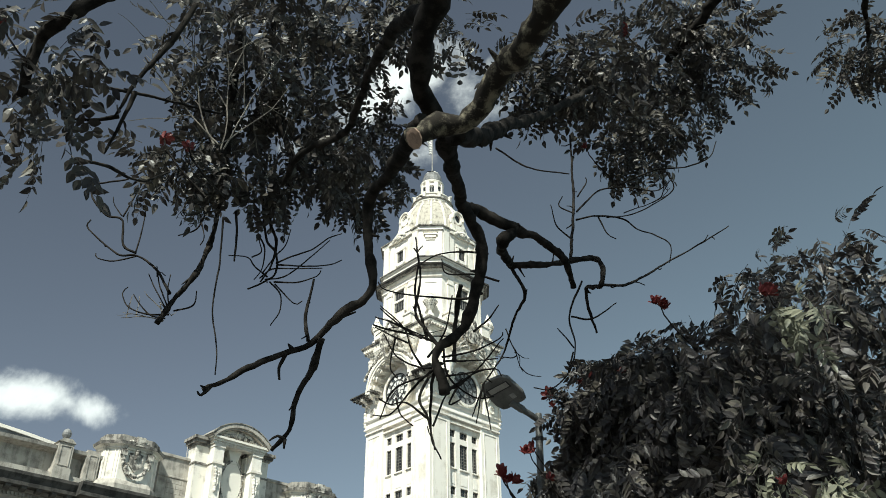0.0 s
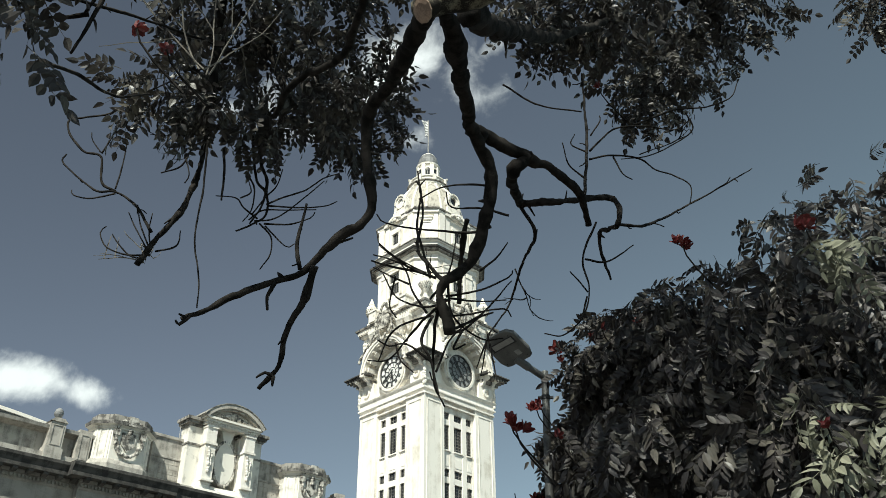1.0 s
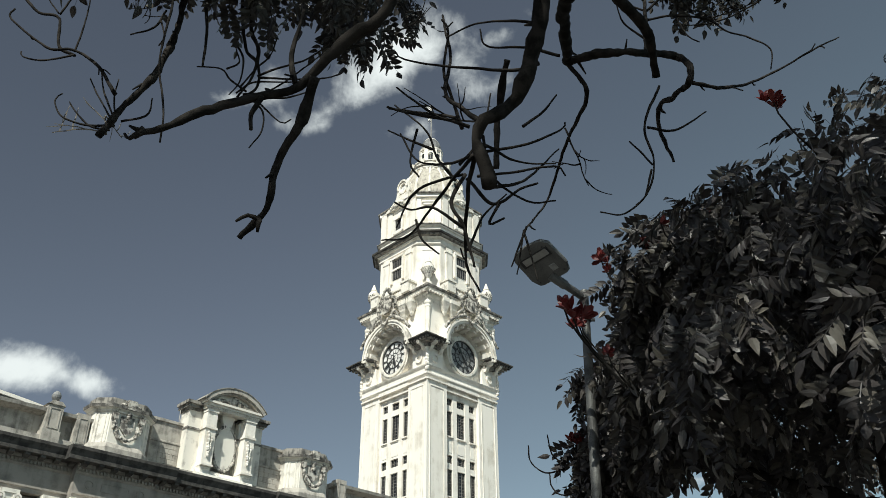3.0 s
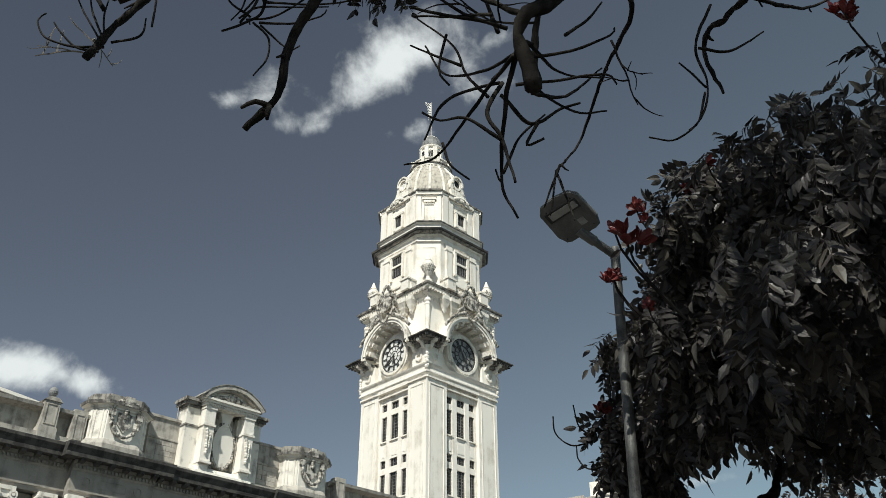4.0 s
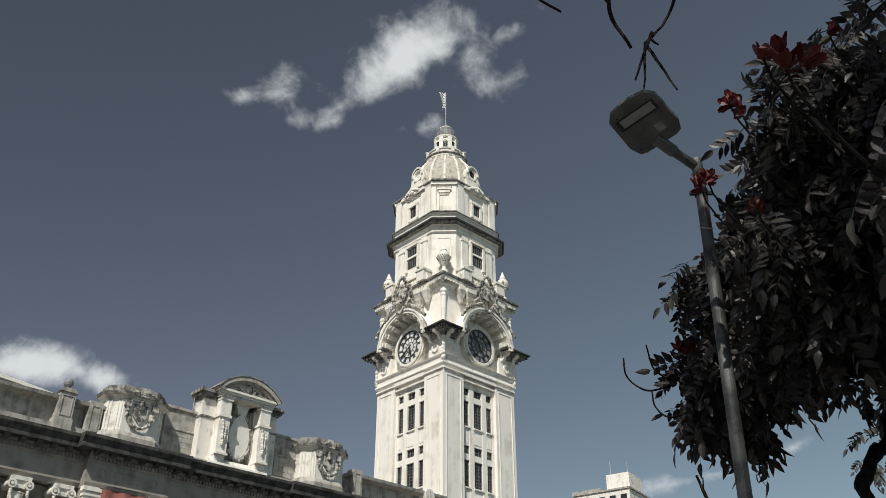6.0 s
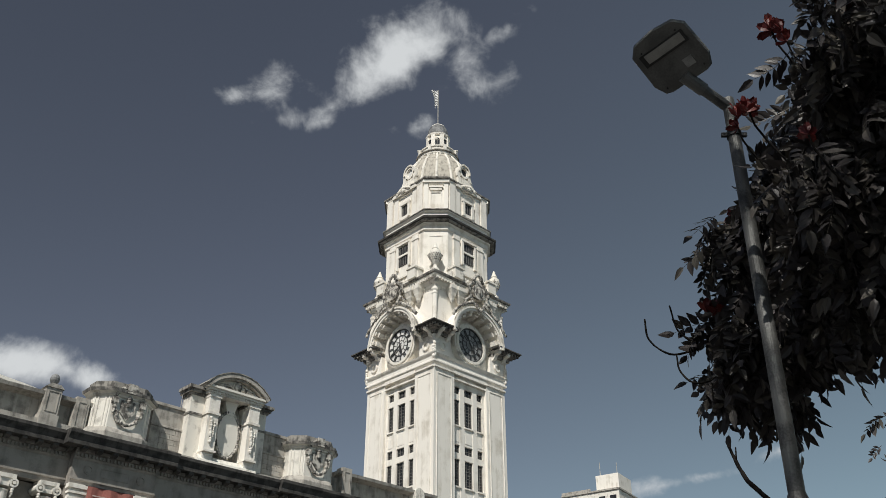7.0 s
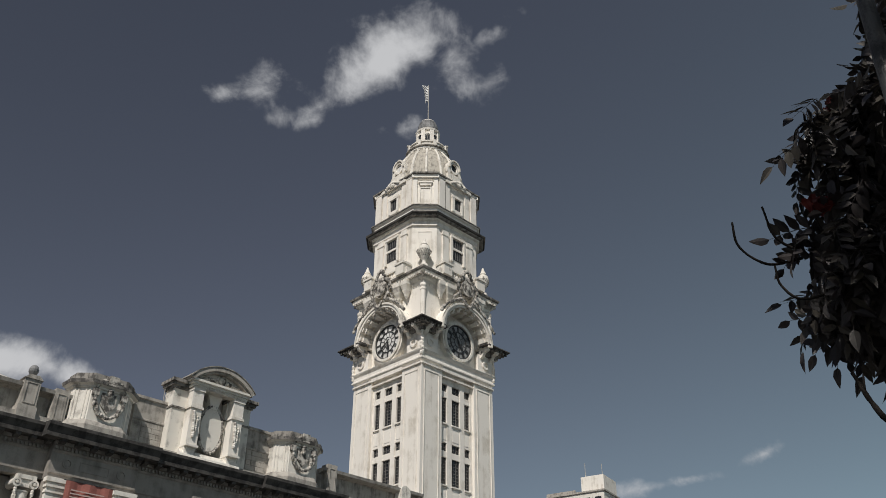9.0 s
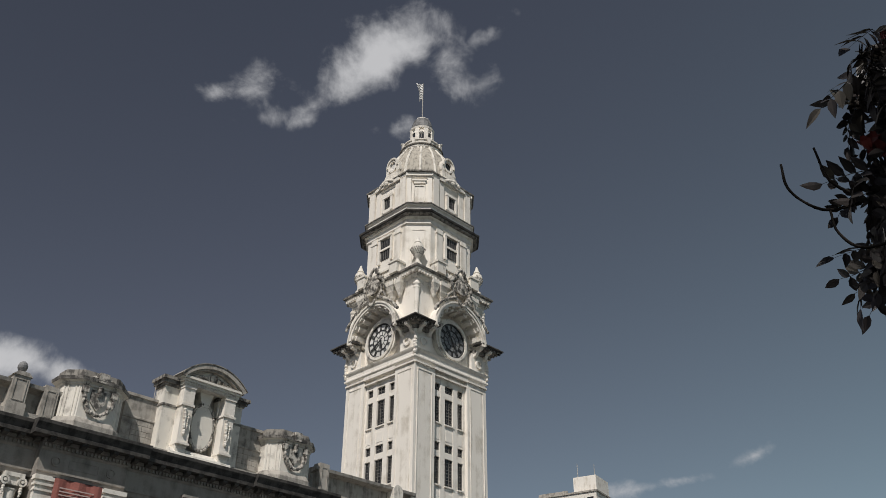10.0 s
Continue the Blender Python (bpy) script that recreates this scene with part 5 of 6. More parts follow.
    limb(t, "limb", 0.032, 0.016, (2.8, -82.3, 5.01), (2.59, -81.6, 5.64), (2.39, -81.0, 5.9), (2.16, -80.4, 5.94), (1.84, -80.1, 6.05), (1.63, -79.8, 5.98))
    limb(t, "branch", 0.02, 0.012, (1.72, -79.9, 6.08), (1.52, -79.8, 6.67), (1.44, -79.8, 7.27), (1.34, -79.8, 8.09))
    limb(t, "branch", 0.014, 0.005, (1.48, -81.6, 5.86), (1.38, -81.6, 5.56), (1.26, -81.6, 5.32), (1.19, -81.6, 5.07))
    limb(t, "twig", 0.01, 0.004, (1.26, -81.6, 5.22), (1.23, -81.6, 5.03), (1.18, -81.6, 4.82))
    limb(t, "twig", 0.01, 0.004, (1.21, -81.6, 5.06), (1.07, -81.6, 5.04), (0.92, -81.6, 5.06))
    limb(t, "twig", 0.01, 0.005, (0.64, -81.0, 5.86), (0.82, -80.7, 6.06), (1.01, -80.4, 6.23), (1.2, -80.0, 6.47))
    limb(t, "twig", 0.008, 0.004, (1.0, -81.5, 4.87), (1.06, -81.3, 4.98), (1.11, -81.0, 5.11), (1.11, -80.6, 5.48))
    limb(t, "limb", 0.030, 0.018, (1.36, -82.2, 5.31), (1.17, -82.2, 5.13), (1.0, -82.1, 5.06), (0.93, -82.0, 4.84))
    limb(t, "twig", 0.009, 0.004, (2.78, -80.4, 4.34), (2.71, -80.3, 4.49), (2.64, -80.2, 4.66), (2.66, -80.1, 4.98), (2.62, -80.0, 5.35))
    limb(t, "twig", 0.009, 0.004, (2.77, -80.35, 4.26), (2.73, -80.1, 4.2), (2.72, -79.85, 4.01), (2.78, -79.8, 3.88))
    limb(t, "twig", 0.006, 0.003, (2.68, -80.3, 4.44), (2.51, -80.1, 4.64), (2.37, -80.0, 4.75))
    limb(t, "twig", 0.007, 0.003, (2.75, -80.3, 4.24), (2.61, -80.0, 4.25), (2.46, -79.8, 4.17), (2.33, -79.7, 4.21))
    limb(t, "twig", 0.007, 0.003, (2.82, -80.2, 4.15), (2.99, -79.9, 4.4), (3.19, -79.7, 4.73))
    limb(t, "twig", 0.006, 0.003, (2.81, -80.3, 4.29), (2.96, -80.0, 4.43), (3.14, -79.9, 4.49))
    limb(t, "twig", 0.006, 0.003, (2.76, -80.3, 4.25), (2.65, -80.1, 4.35), (2.5, -79.9, 4.52), (2.42, -79.9, 4.68))
    limb(t, "twig", 0.007, 0.004, (2.73, -79.85, 4.45), (2.85, -79.8, 4.34), (2.99, -79.75, 4.46), (3.07, -79.75, 4.49))
    limb(t, "twig", 0.006, 0.004, (2.88, -79.8, 4.34), (2.83, -79.8, 4.23), (2.9, -79.8, 4.26))
    limb(t, "twig", 0.006, 0.003, (2.73, -79.8, 4.09), (2.81, -79.75, 4.31), (2.92, -79.75, 4.43))
    limb(t, "twig", 0.006, 0.003, (2.49, -79.7, 4.32), (2.52, -79.7, 4.21), (2.6, -79.7, 4.13))
    limb(t, "twig", 0.006, 0.003, (2.68, -79.85, 4.44), (2.59, -79.8, 4.61), (2.54, -79.8, 4.77), (2.38, -79.8, 4.94))
    limb(t, "twig", 0.006, 0.003, (2.57, -79.8, 4.66), (2.47, -79.8, 4.71), (2.35, -79.8, 4.78))
    limb(t, "twig", 0.006, 0.003, (2.7, -79.85, 4.53), (2.81, -79.8, 4.74), (2.86, -79.8, 5.01))
    limb(t, "twig", 0.013, 0.01, (2.92, -80.2, 4.85), (2.88, -80.0, 4.71), (2.87, -79.9, 4.47))
    limb(t, "twig", 0.006, 0.003, (3.08, -79.0, 4.72), (3.02, -79.0, 4.57), (2.98, -79.0, 4.46))
    limb(t, "twig", 0.006, 0.003, (3.77, -79.6, 5.22), (3.66, -79.6, 4.95), (3.68, -79.6, 4.73), (3.63, -79.6, 4.54), (3.5, -79.6, 4.41), (3.38, -79.6, 4.42))
    limb(t, "twig", 0.006, 0.003, (3.67, -79.6, 4.94), (3.81, -79.6, 4.92), (3.99, -79.6, 5.04))
    limb(t, "twig", 0.005, 0.003, (3.67, -79.6, 4.7), (3.62, -79.6, 4.78), (3.57, -79.6, 4.85))
    limb(t, "twig", 0.005, 0.003, (3.66, -79.6, 4.67), (3.61, -79.6, 4.51), (3.56, -79.6, 4.46))
    limb(t, "twig", 0.0075, 0.004, (0.52, -79.5, 5.59), (0.41, -79.5, 5.66), (0.36, -79.5, 5.89), (0.23, -79.5, 5.94), (0.1, -79.5, 6.09), (0.06, -79.5, 6.22), (0.17, -79.5, 6.25), (0.35, -79.5, 6.29), (0.51, -79.5, 6.43), (0.7, -79.5, 6.56), (0.91, -79.5, 6.68))
    limb(t, "twig", 0.0085, 0.004, (0.91, -79.7, 5.12), (0.76, -79.7, 5.34), (0.61, -79.7, 5.44), (0.47, -79.7, 5.46), (0.22, -79.7, 5.68), (0.22, -79.7, 5.76))
    limb(t, "twig", 0.005, 0.003, (0.57, -79.6, 5.5), (0.41, -79.6, 5.46), (0.29, -79.6, 5.49), (0.27, -79.6, 5.53))
    limb(t, "twig", 0.005, 0.003, (0.54, -79.55, 5.57), (0.55, -79.55, 5.74), (0.55, -79.55, 5.89), (0.54, -79.55, 6.0))
    limb(t, "twig", 0.005, 0.003, (0.36, -79.5, 5.92), (0.41, -79.5, 6.09), (0.47, -79.5, 6.29))
    limb(t, "twig", 0.004, 0.0025, (0.35, -79.5, 5.93), (0.27, -79.5, 6.04), (0.25, -79.5, 6.11))
    limb(t, "twig", 0.006, 0.003, (0.86, -79.53, 5.05), (0.70, -79.53, 5.06), (0.56, -79.53, 5.12), (0.50, -79.53, 5.23), (0.53, -79.53, 5.28))
    limb(t, "twig", 0.005, 0.003, (0.85, -79.53, 5.07), (0.73, -79.53, 5.26), (0.66, -79.53, 5.39))
    limb(t, "twig", 0.005, 0.003, (0.86, -79.53, 5.08), (0.76, -79.53, 5.28), (0.71, -79.53, 5.45))
    limb(t, "twig", 0.005, 0.003, (0.86, -79.53, 5.09), (0.82, -79.53, 5.25), (0.82, -79.53, 5.38))
    limb(t, "twig", 0.006, 0.003, (0.89, -79.53, 5.08), (1.02, -79.53, 5.12), (1.03, -79.53, 5.24))
    limb(t, "twig", 0.005, 0.003, (0.84, -79.53, 5.02), (0.73, -79.53, 5.05), (0.63, -79.53, 5.15), (0.58, -79.53, 5.22))
    limb(t, "twig", 0.006, 0.004, (1.00, -79.53, 5.91), (0.95, -79.53, 5.77), (0.82, -79.53, 5.72))
    limb(t, "twig", 0.005, 0.003, (0.98, -79.53, 5.83), (1.02, -79.53, 5.70), (1.00, -79.53, 5.63))
    limb(t, "twig", 0.01, 0.005, (1.36, -79.3, 6.23), (1.42, -79.3, 5.85), (1.51, -79.3, 5.7), (1.53, -79.3, 5.52), (1.45, -79.3, 5.44), (1.33, -79.3, 5.38))
    limb(t, "twig", 0.006, 0.003, (1.52, -79.3, 5.6), (1.63, -79.3, 5.66), (1.79, -79.3, 5.72), (1.91, -79.3, 5.82), (2.01, -79.3, 5.86))
    limb(t, "twig", 0.006, 0.003, (1.53, -79.3, 5.59), (1.76, -79.3, 5.57), (1.93, -79.3, 5.58), (2.02, -79.3, 5.62))
    limb(t, "twig", 0.006, 0.003, (1.52, -79.3, 5.44), (1.69, -79.3, 5.43), (1.84, -79.3, 5.48), (1.87, -79.3, 5.53))
    limb(t, "twig", 0.006, 0.003, (1.47, -79.3, 5.48), (1.36, -79.3, 5.58), (1.3, -79.3, 5.66), (1.15, -79.3, 5.68))
    limb(t, "twig", 0.006, 0.003, (1.49, -79.3, 5.44), (1.58, -79.3, 5.33), (1.59, -79.3, 5.19), (1.53, -79.3, 5.07))
    limb(t, "twig", 0.005, 0.003, (1.53, -79.3, 5.42), (1.69, -79.3, 5.25), (1.75, -79.3, 5.27))
    limb(t, "twig", 0.006, 0.003, (1.37, -79.3, 5.85), (1.42, -79.3, 5.75), (1.42, -79.3, 5.56), (1.37, -79.3, 5.46))
    limb(t, "twig", 0.005, 0.003, (1.43, -79.3, 5.52), (1.51, -79.3, 5.66), (1.58, -79.3, 5.76), (1.61, -79.3, 5.91))
    limb(t, "twig", 0.005, 0.003, (1.45, -79.3, 5.46), (1.61, -79.3, 5.49), (1.79, -79.3, 5.66), (1.92, -79.3, 5.8))
    limb(t, "twig", 0.005, 0.003, (1.41, -79.3, 5.47), (1.5, -79.3, 5.55), (1.64, -79.3, 5.55), (1.88, -79.3, 5.55))
    limb(t, "twig", 0.005, 0.003, (1.33, -79.3, 5.66), (1.4, -79.3, 5.71), (1.37, -79.3, 5.82))
    limb(t, "twig", 0.009, 0.005, (1.22, -79.5, 5.95), (1.25, -79.5, 5.76), (1.26, -79.5, 5.5))
    limb(t, "twig", 0.005, 0.003, (1.49, -80.6, 5.13), (1.51, -80.6, 4.82), (1.51, -80.6, 4.5), (1.57, -80.6, 4.23), (1.58, -80.6, 4.09))
    limb(t, "twig", 0.006, 0.003, (3.8, -79.5, 5.88), (3.88, -79.5, 5.97), (4.0, -79.5, 6.08), (4.21, -79.5, 6.1), (4.42, -79.5, 6.06), (4.56, -79.5, 6.17))
    limb(t, "twig", 0.006, 0.003, (3.79, -79.5, 5.81), (3.95, -79.5, 5.84), (4.14, -79.5, 5.81), (4.24, -79.5, 5.71), (4.36, -79.5, 5.66), (4.46, -79.5, 5.57), (4.43, -79.5, 5.42))
    limb(t, "twig", 0.007, 0.003, (4.18, -79.3, 6.27), (4.5, -79.3, 6.41), (4.75, -79.3, 6.44), (4.95, -79.3, 6.53), (5.04, -79.3, 6.7))
    limb(t, "twig", 0.005, 0.003, (4.59, -79.3, 6.39), (4.62, -79.3, 6.23), (4.49, -79.3, 6.11), (4.27, -79.3, 5.99), (4.06, -79.3, 5.96))
    limb(t, "twig", 0.005, 0.003, (3.96, -79.5, 5.83), (4.01, -79.5, 5.68), (4.07, -79.5, 5.63))
    limb(t, "twig", 0.005, 0.003, (3.78, -79.55, 5.83), (3.67, -79.55, 5.9), (3.7, -79.55, 5.99))
    limb(t, "twig", 0.005, 0.003, (3.74, -79.6, 5.56), (3.63, -79.6, 5.69), (3.6, -79.6, 5.88))
    limb(t, "twig", 0.0065, 0.004, (3.22, -79.5, 6.51), (3.47, -79.5, 6.31), (3.78, -79.5, 6.24))
    limb(t, "twig", 0.005, 0.003, (3.82, -79.5, 6.02), (3.9, -79.5, 6.15), (3.9, -79.5, 6.2))
    limb(t, "twig", 0.007, 0.004, (2.74, -80.2, 4.47), (2.64, -80.2, 4.51), (2.48, -80.2, 4.55), (2.38, -80.2, 4.59))
    limb(t, "twig", 0.006, 0.003, (2.72, -80.2, 4.48), (2.58, -80.2, 4.55), (2.42, -80.2, 4.7))
    limb(t, "twig", 0.007, 0.004, (2.71, -80.15, 4.5), (2.66, -80.15, 4.71), (2.63, -80.15, 4.85), (2.65, -80.15, 5.09), (2.62, -80.15, 5.17))
    limb(t, "twig", 0.006, 0.003, (2.71, -80.1, 4.29), (2.58, -80.1, 4.25), (2.49, -80.1, 4.18), (2.43, -80.1, 4.02))
    limb(t, "twig", 0.008, 0.004, (2.72, -80.1, 4.29), (2.66, -80.1, 4.14), (2.71, -80.1, 4.02), (2.75, -80.1, 3.83))
    limb(t, "twig", 0.006, 0.003, (2.79, -80.1, 4.41), (2.99, -80.1, 4.45), (3.15, -80.1, 4.53), (3.17, -80.1, 4.57))
    limb(t, "twig", 0.006, 0.003, (2.77, -80.1, 4.28), (2.93, -80.1, 4.3), (3.11, -80.1, 4.33), (3.15, -80.1, 4.28))
    limb(t, "twig", 0.005, 0.003, (2.51, -80.1, 4.54), (2.48, -80.1, 4.36), (2.52, -80.1, 4.28))
    limb(t, "twig", 0.007, 0.003, (3.05, -80.3, 4.74), (2.93, -80.3, 4.7), (2.65, -80.3, 4.73), (2.46, -80.3, 4.77), (2.41, -80.3, 4.83))
    limb(t, "twig", 0.006, 0.003, (3.1, -80.2, 5.08), (2.94, -80.2, 5.1), (2.77, -80.2, 5.08), (2.64, -80.2, 5.0))
    limb(t, "twig", 0.006, 0.003, (3.16, -80.2, 4.88), (3.0, -80.2, 4.93), (2.83, -80.2, 4.94), (2.8, -80.2, 5.05))
    limb(t, "twig", 0.006, 0.003, (2.8, -80.1, 4.5), (2.83, -80.1, 4.29), (2.98, -80.1, 4.15), (3.1, -80.1, 4.15))
    limb(t, "twig", 0.006, 0.003, (2.71, -80.1, 4.02), (2.58, -80.1, 4.12), (2.49, -80.1, 4.11), (2.42, -80.1, 4.15))
    limb(t, "twig", 0.006, 0.003, (2.99, -80.0, 4.63), (3.09, -80.0, 4.72), (3.16, -80.0, 4.82))
    limb(t, "twig", 0.008, 0.003, (1.68, -80.98, 3.85), (1.64, -80.98, 3.81), (1.62, -80.98, 3.83))
    limb(t, "twig", 0.008, 0.003, (1.67, -80.98, 3.84), (1.63, -80.98, 3.86))
    limb(t, "twig", 0.009, 0.004, (2.01, -80.68, 3.69), (1.97, -80.68, 3.71), (1.93, -80.68, 3.68))
    limb(t, "twig", 0.009, 0.004, (2.01, -80.68, 3.69), (2.01, -80.68, 3.64))
    cut = bmesh.new()
    turned([(0.041, 0.0), (0.043, 0.008), (0.026, 0.012)], 10, cut, look((2.75, -82.35, 4.25), (2.62, -82.42, 4.14)) @ Matrix.Rotation(math.pi, 4, "X"))
    part("cut_end", cut, CUT, t, "pale sawn-off branch end")
    for p, w, r, n in (((2.85, -80.2, 4.5), (-0.8, 0.2, 0.1), 0.35, 8), ((3.2, -79.9, 4.7), (0.3, 0.2, -0.6), 0.3, 8), ((4.2, -79.3, 6.0), (0.6, 0, 0.2), 0.35, 8),
                       ((2.2, -78.9, 6.35), (0.7, 0, 0.1), 0.3, 8), ((1.15, -79.9, 6.0), (-0.2, 0, -0.9), 0.4, 8)):
        spray(t, rng, p, w, r, n)
    for p, w, r in (((1.25, -80.3, 5.95), (-0.5, 0, 1), 1.0), ((1.3, -80.3, 5.9), (0.1, 0, 1), 1.0), ((1.32, -80.3, 5.9), (0.5, 0, 1), 0.9), ((1.28, -80.3, 5.95), (-0.9, 0, 0.7), 0.8),
                    ((1.3, -80.35, 5.9), (0.9, 0, 0.6), 0.8), ((0.82, -79.52, 5.0), (-0.3, 0, 0.9), 0.35), ((0.82, -79.52, 5.0), (-0.8, 0, 0.4), 0.35)):
        spray(t, rng, p, w, r, 7, DRY, 0.25)
    meshes = [leaf_mesh("leaf", LEAF_A, rng, rng.choice((4, 5, 6)), rng.uniform(0.24, 0.32), 0.072, 0.042, rng.uniform(0.03, 0.12)) for _ in range(7)]
    crowns = ((0.82, -81.9, 5.1, 0.38, 0.4, 0.42, 52), (1.2, -80.0, 7.2, 0.6, 0.6, 0.8, 140), (1.5, -79.6, 6.5, 0.68, 0.5, 0.42, 130), (0.97, -80.0, 6.0, 0.35, 0.3, 0.2, 45),
              (1.99, -78.7, 7.1, 0.48, 0.5, 0.62, 140), (1.95, -79.5, 8.0, 0.9, 0.5, 0.6, 170), (2.94, -80.0, 7.3, 0.12, 0.2, 0.22, 10),
              (5.03, -78.5, 8.4, 0.95, 0.7, 0.75, 330), (4.5, -78.7, 7.3, 0.36, 0.35, 0.45, 80), (3.8, -79.4, 7.4, 0.5, 0.4, 0.4, 120), (7.14, -78.3, 8.7, 0.42, 0.4, 0.42, 80),
              # these four crowns are out of view, added to shade limbs and leaves
              (1.6, -85.6, 9.6, 1.8, 1.6, 0.7, 200), (1.2, -81.5, 9.4, 1.5, 1.0, 0.5, 70), (4.4, -80.6, 9.8, 1.5, 1.0, 0.5, 130), (2.2, -86.4, 13.0, 2.8, 1.3, 2.4, 900))
    foliage(t, rng, meshes, crowns, 300, 1.6)
    blooms = [flower_mesh(rng, 0.05) for _ in range(2)]
    flowers(t, rng, ((1.59, -81.9, 4.66, 0.8), (1.55, -81.5, 4.94, 0.7), (0.74, -82.0, 5.31, 0.8), (4.54, -79.0, 8.3, 1.0), (3.99, -79.2, 6.74, 0.8)), blooms)


def tulip_tree():
    """The dense flowering tree beside the street lamp."""
    rng = random.Random(11)
    t = empty("tree", pose(0, 0, 0), "dense dark-leaved flowering tree with red tulip-shaped blooms", "tree")
    limb(t, "trunk", 0.16, 0.10, (5.7, -78.4, -0.1), (5.65, -78.4, 1.2), (5.5, -78.3, 2.4), (5.2, -78.2, 3.3))
    limb(t, "branch", 0.05, 0.015, (5.5, -78.3, 2.4), (4.4, -77.6, 2.75), (4.2, -77.4, 3.2), (4.6, -77.0, 3.7), (4.8, -76.8, 4.3))
    limb(t, "branch", 0.06, 0.02, (5.2, -78.2, 3.2), (4.9, -78.6, 4.1), (4.6, -79.0, 4.9))
    limb(t, "branch", 0.06, 0.02, (5.3, -78.2, 3.0), (5.1, -79.2, 3.7), (4.7, -79.9, 4.2))
    limb(t, "branch", 0.04, 0.012, (5.2, -78.2, 3.3), (4.4, -77.5, 3.8), (3.9, -77.1, 4.0), (3.5, -77.0, 4.0))
    limb(t, "branch", 0.05, 0.02, (5.2, -78.2, 3.3), (5.6, -78.6, 4.5), (5.7, -79.0, 5.2))
    limb(t, "twig", 0.012, 0.006, (4.2, -77.4, 3.1), (3.75, -77.2, 3.05), (3.55, -77.15, 3.2), (3.48, -77.1, 3.4))
    limb(t, "twig", 0.010, 0.005, (3.95, -77.3, 3.05), (3.65, -77.2, 2.95), (3.58, -77.2, 3.1))
    limb(t, "twig", 0.005, 0.0035, (3.45, -77.0, 3.95), (3.3, -77.0, 3.92), (3.2, -77.0, 4.0), (3.19, -77.0, 4.12))
    limb(t, "twig", 0.005, 0.0035, (3.45, -77.0, 3.98), (3.36, -77.0, 4.05), (3.33, -77.0, 4.2))
    limb(t, "twig", 0.005, 0.0035, (3.6, -77.0, 3.82), (3.42, -77.0, 3.76), (3.34, -77.0, 3.82), (3.33, -77.0, 3.92))
    meshes = [leaf_mesh("leaf", LEAF_B, rng, rng.choice((4, 5, 5)), rng.uniform(0.17, 0.24), 0.080, 0.038, rng.uniform(0.05, 0.12), 0.35) for _ in range(7)]
    crowns = ((4.85, -78.4, 4.4, 0.95, 1, 0.75, 330), (4.75, -79.7, 4.1, 0.72, 0.7, 0.75, 240), (3.8, -77, 4.04, 0.24, 0.3, 0.28, 70), (3.9, -77, 4.6, 0.16, 0.25, 0.25, 25), (4.04, -78.2, 4.5, 0.28, 0.3, 0.42, 70), (3.99, -77.6, 4.15, 0.24, 0.3, 0.4, 70), (3.85, -79.5, 3.75, 0.28, 0.4, 0.32, 50), (4.15, -77.1, 4.45, 0.4, 0.5, 0.45, 80),
              (5.5, -79.2, 4.95, 0.75, 0.9, 0.75, 190), (6.1, -78, 4.4, 1, 1.2, 1, 260), (4.5, -80.2, 3.5, 0.42, 0.3, 0.35, 35), (5, -76.9, 4.1, 0.5, 0.5, 0.4, 60),
              (4.3, -78.6, 4.65, 0.42, 0.5, 0.38, 80), (4.15, -77.9, 4.2, 0.42, 0.5, 0.45, 100), (4.05, -77.4, 4.35, 0.32, 0.45, 0.45, 80), (4.45, -78.2, 5.1, 0.35, 0.45, 0.35, 60), (3.58, -77, 3.88, 0.07, 0.15, 0.07, 9), (3.57, -77, 4.08, 0.05, 0.15, 0.06, 5), (3.67, -77, 4.6, 0.1, 0.2, 0.14, 14),
              (4.35, -79, 4.66, 0.46, 0.5, 0.34, 75), (3.71, -78.15, 4.25, 0.13, 0.2, 0.16, 14), (6.9, -73.6, 4.4, 0.9, 0.8, 0.9, 90), (4.12, -78.4, 4.8, 0.26, 0.3, 0.28, 42),
              (3.82, -78.40, 4.76, 0.16, 0.24, 0.2, 22), (4.05, -78.40, 5.02, 0.16, 0.264, 0.22, 26), (4.03, -77.20, 5.01, 0.14, 0.168, 0.14, 16), (4.22, -77.20, 5.21, 0.2, 0.24, 0.2, 26), (3.90, -77.20, 4.61, 0.14, 0.168, 0.14, 16), (4.12, -77.10, 4.84, 0.24, 0.288, 0.24, 40), (4.42, -77.20, 5.51, 0.25, 0.3, 0.25, 40), (3.67, -76.75, 3.86, 0.1, 0.12, 0.1, 9), (3.91, -76.75, 3.83, 0.14, 0.168, 0.14, 16))
    foliage(t, rng, meshes, crowns, 300, 2.9, 0.5)
    # paler leaves at the tips, with the sunlight on them put into the leaf colour
    sunlit = [leaf_mesh("young_leaf", LEAF_SUNLIT, rng, 4, rng.uniform(0.18, 0.24), 0.080, 0.034, rng.uniform(0.06, 0.14), 0.3) for _ in range(3)]
    tips = ((4.82, -80.6, 4.38, 0.07, 0.1, 0.14, 9), (4.72, -80.6, 4.45, 0.08, 0.1, 0.06, 4), (4.62, -80.65, 3.33, 0.14, 0.1, 0.07, 10), (4.78, -80.6, 3.48, 0.09, 0.1, 0.05, 6), (4.42, -80.6, 3.5, 0.08, 0.1, 0.12, 6))
    for m in leaf_poses(rng, tips, 1.3, 0.3):
        o = new("young_leaf", rng.choice(sunlit))
        o.parent = t
        o.matrix_local = m
    blooms = [flower_mesh(rng, 0.055) for _ in range(3)]
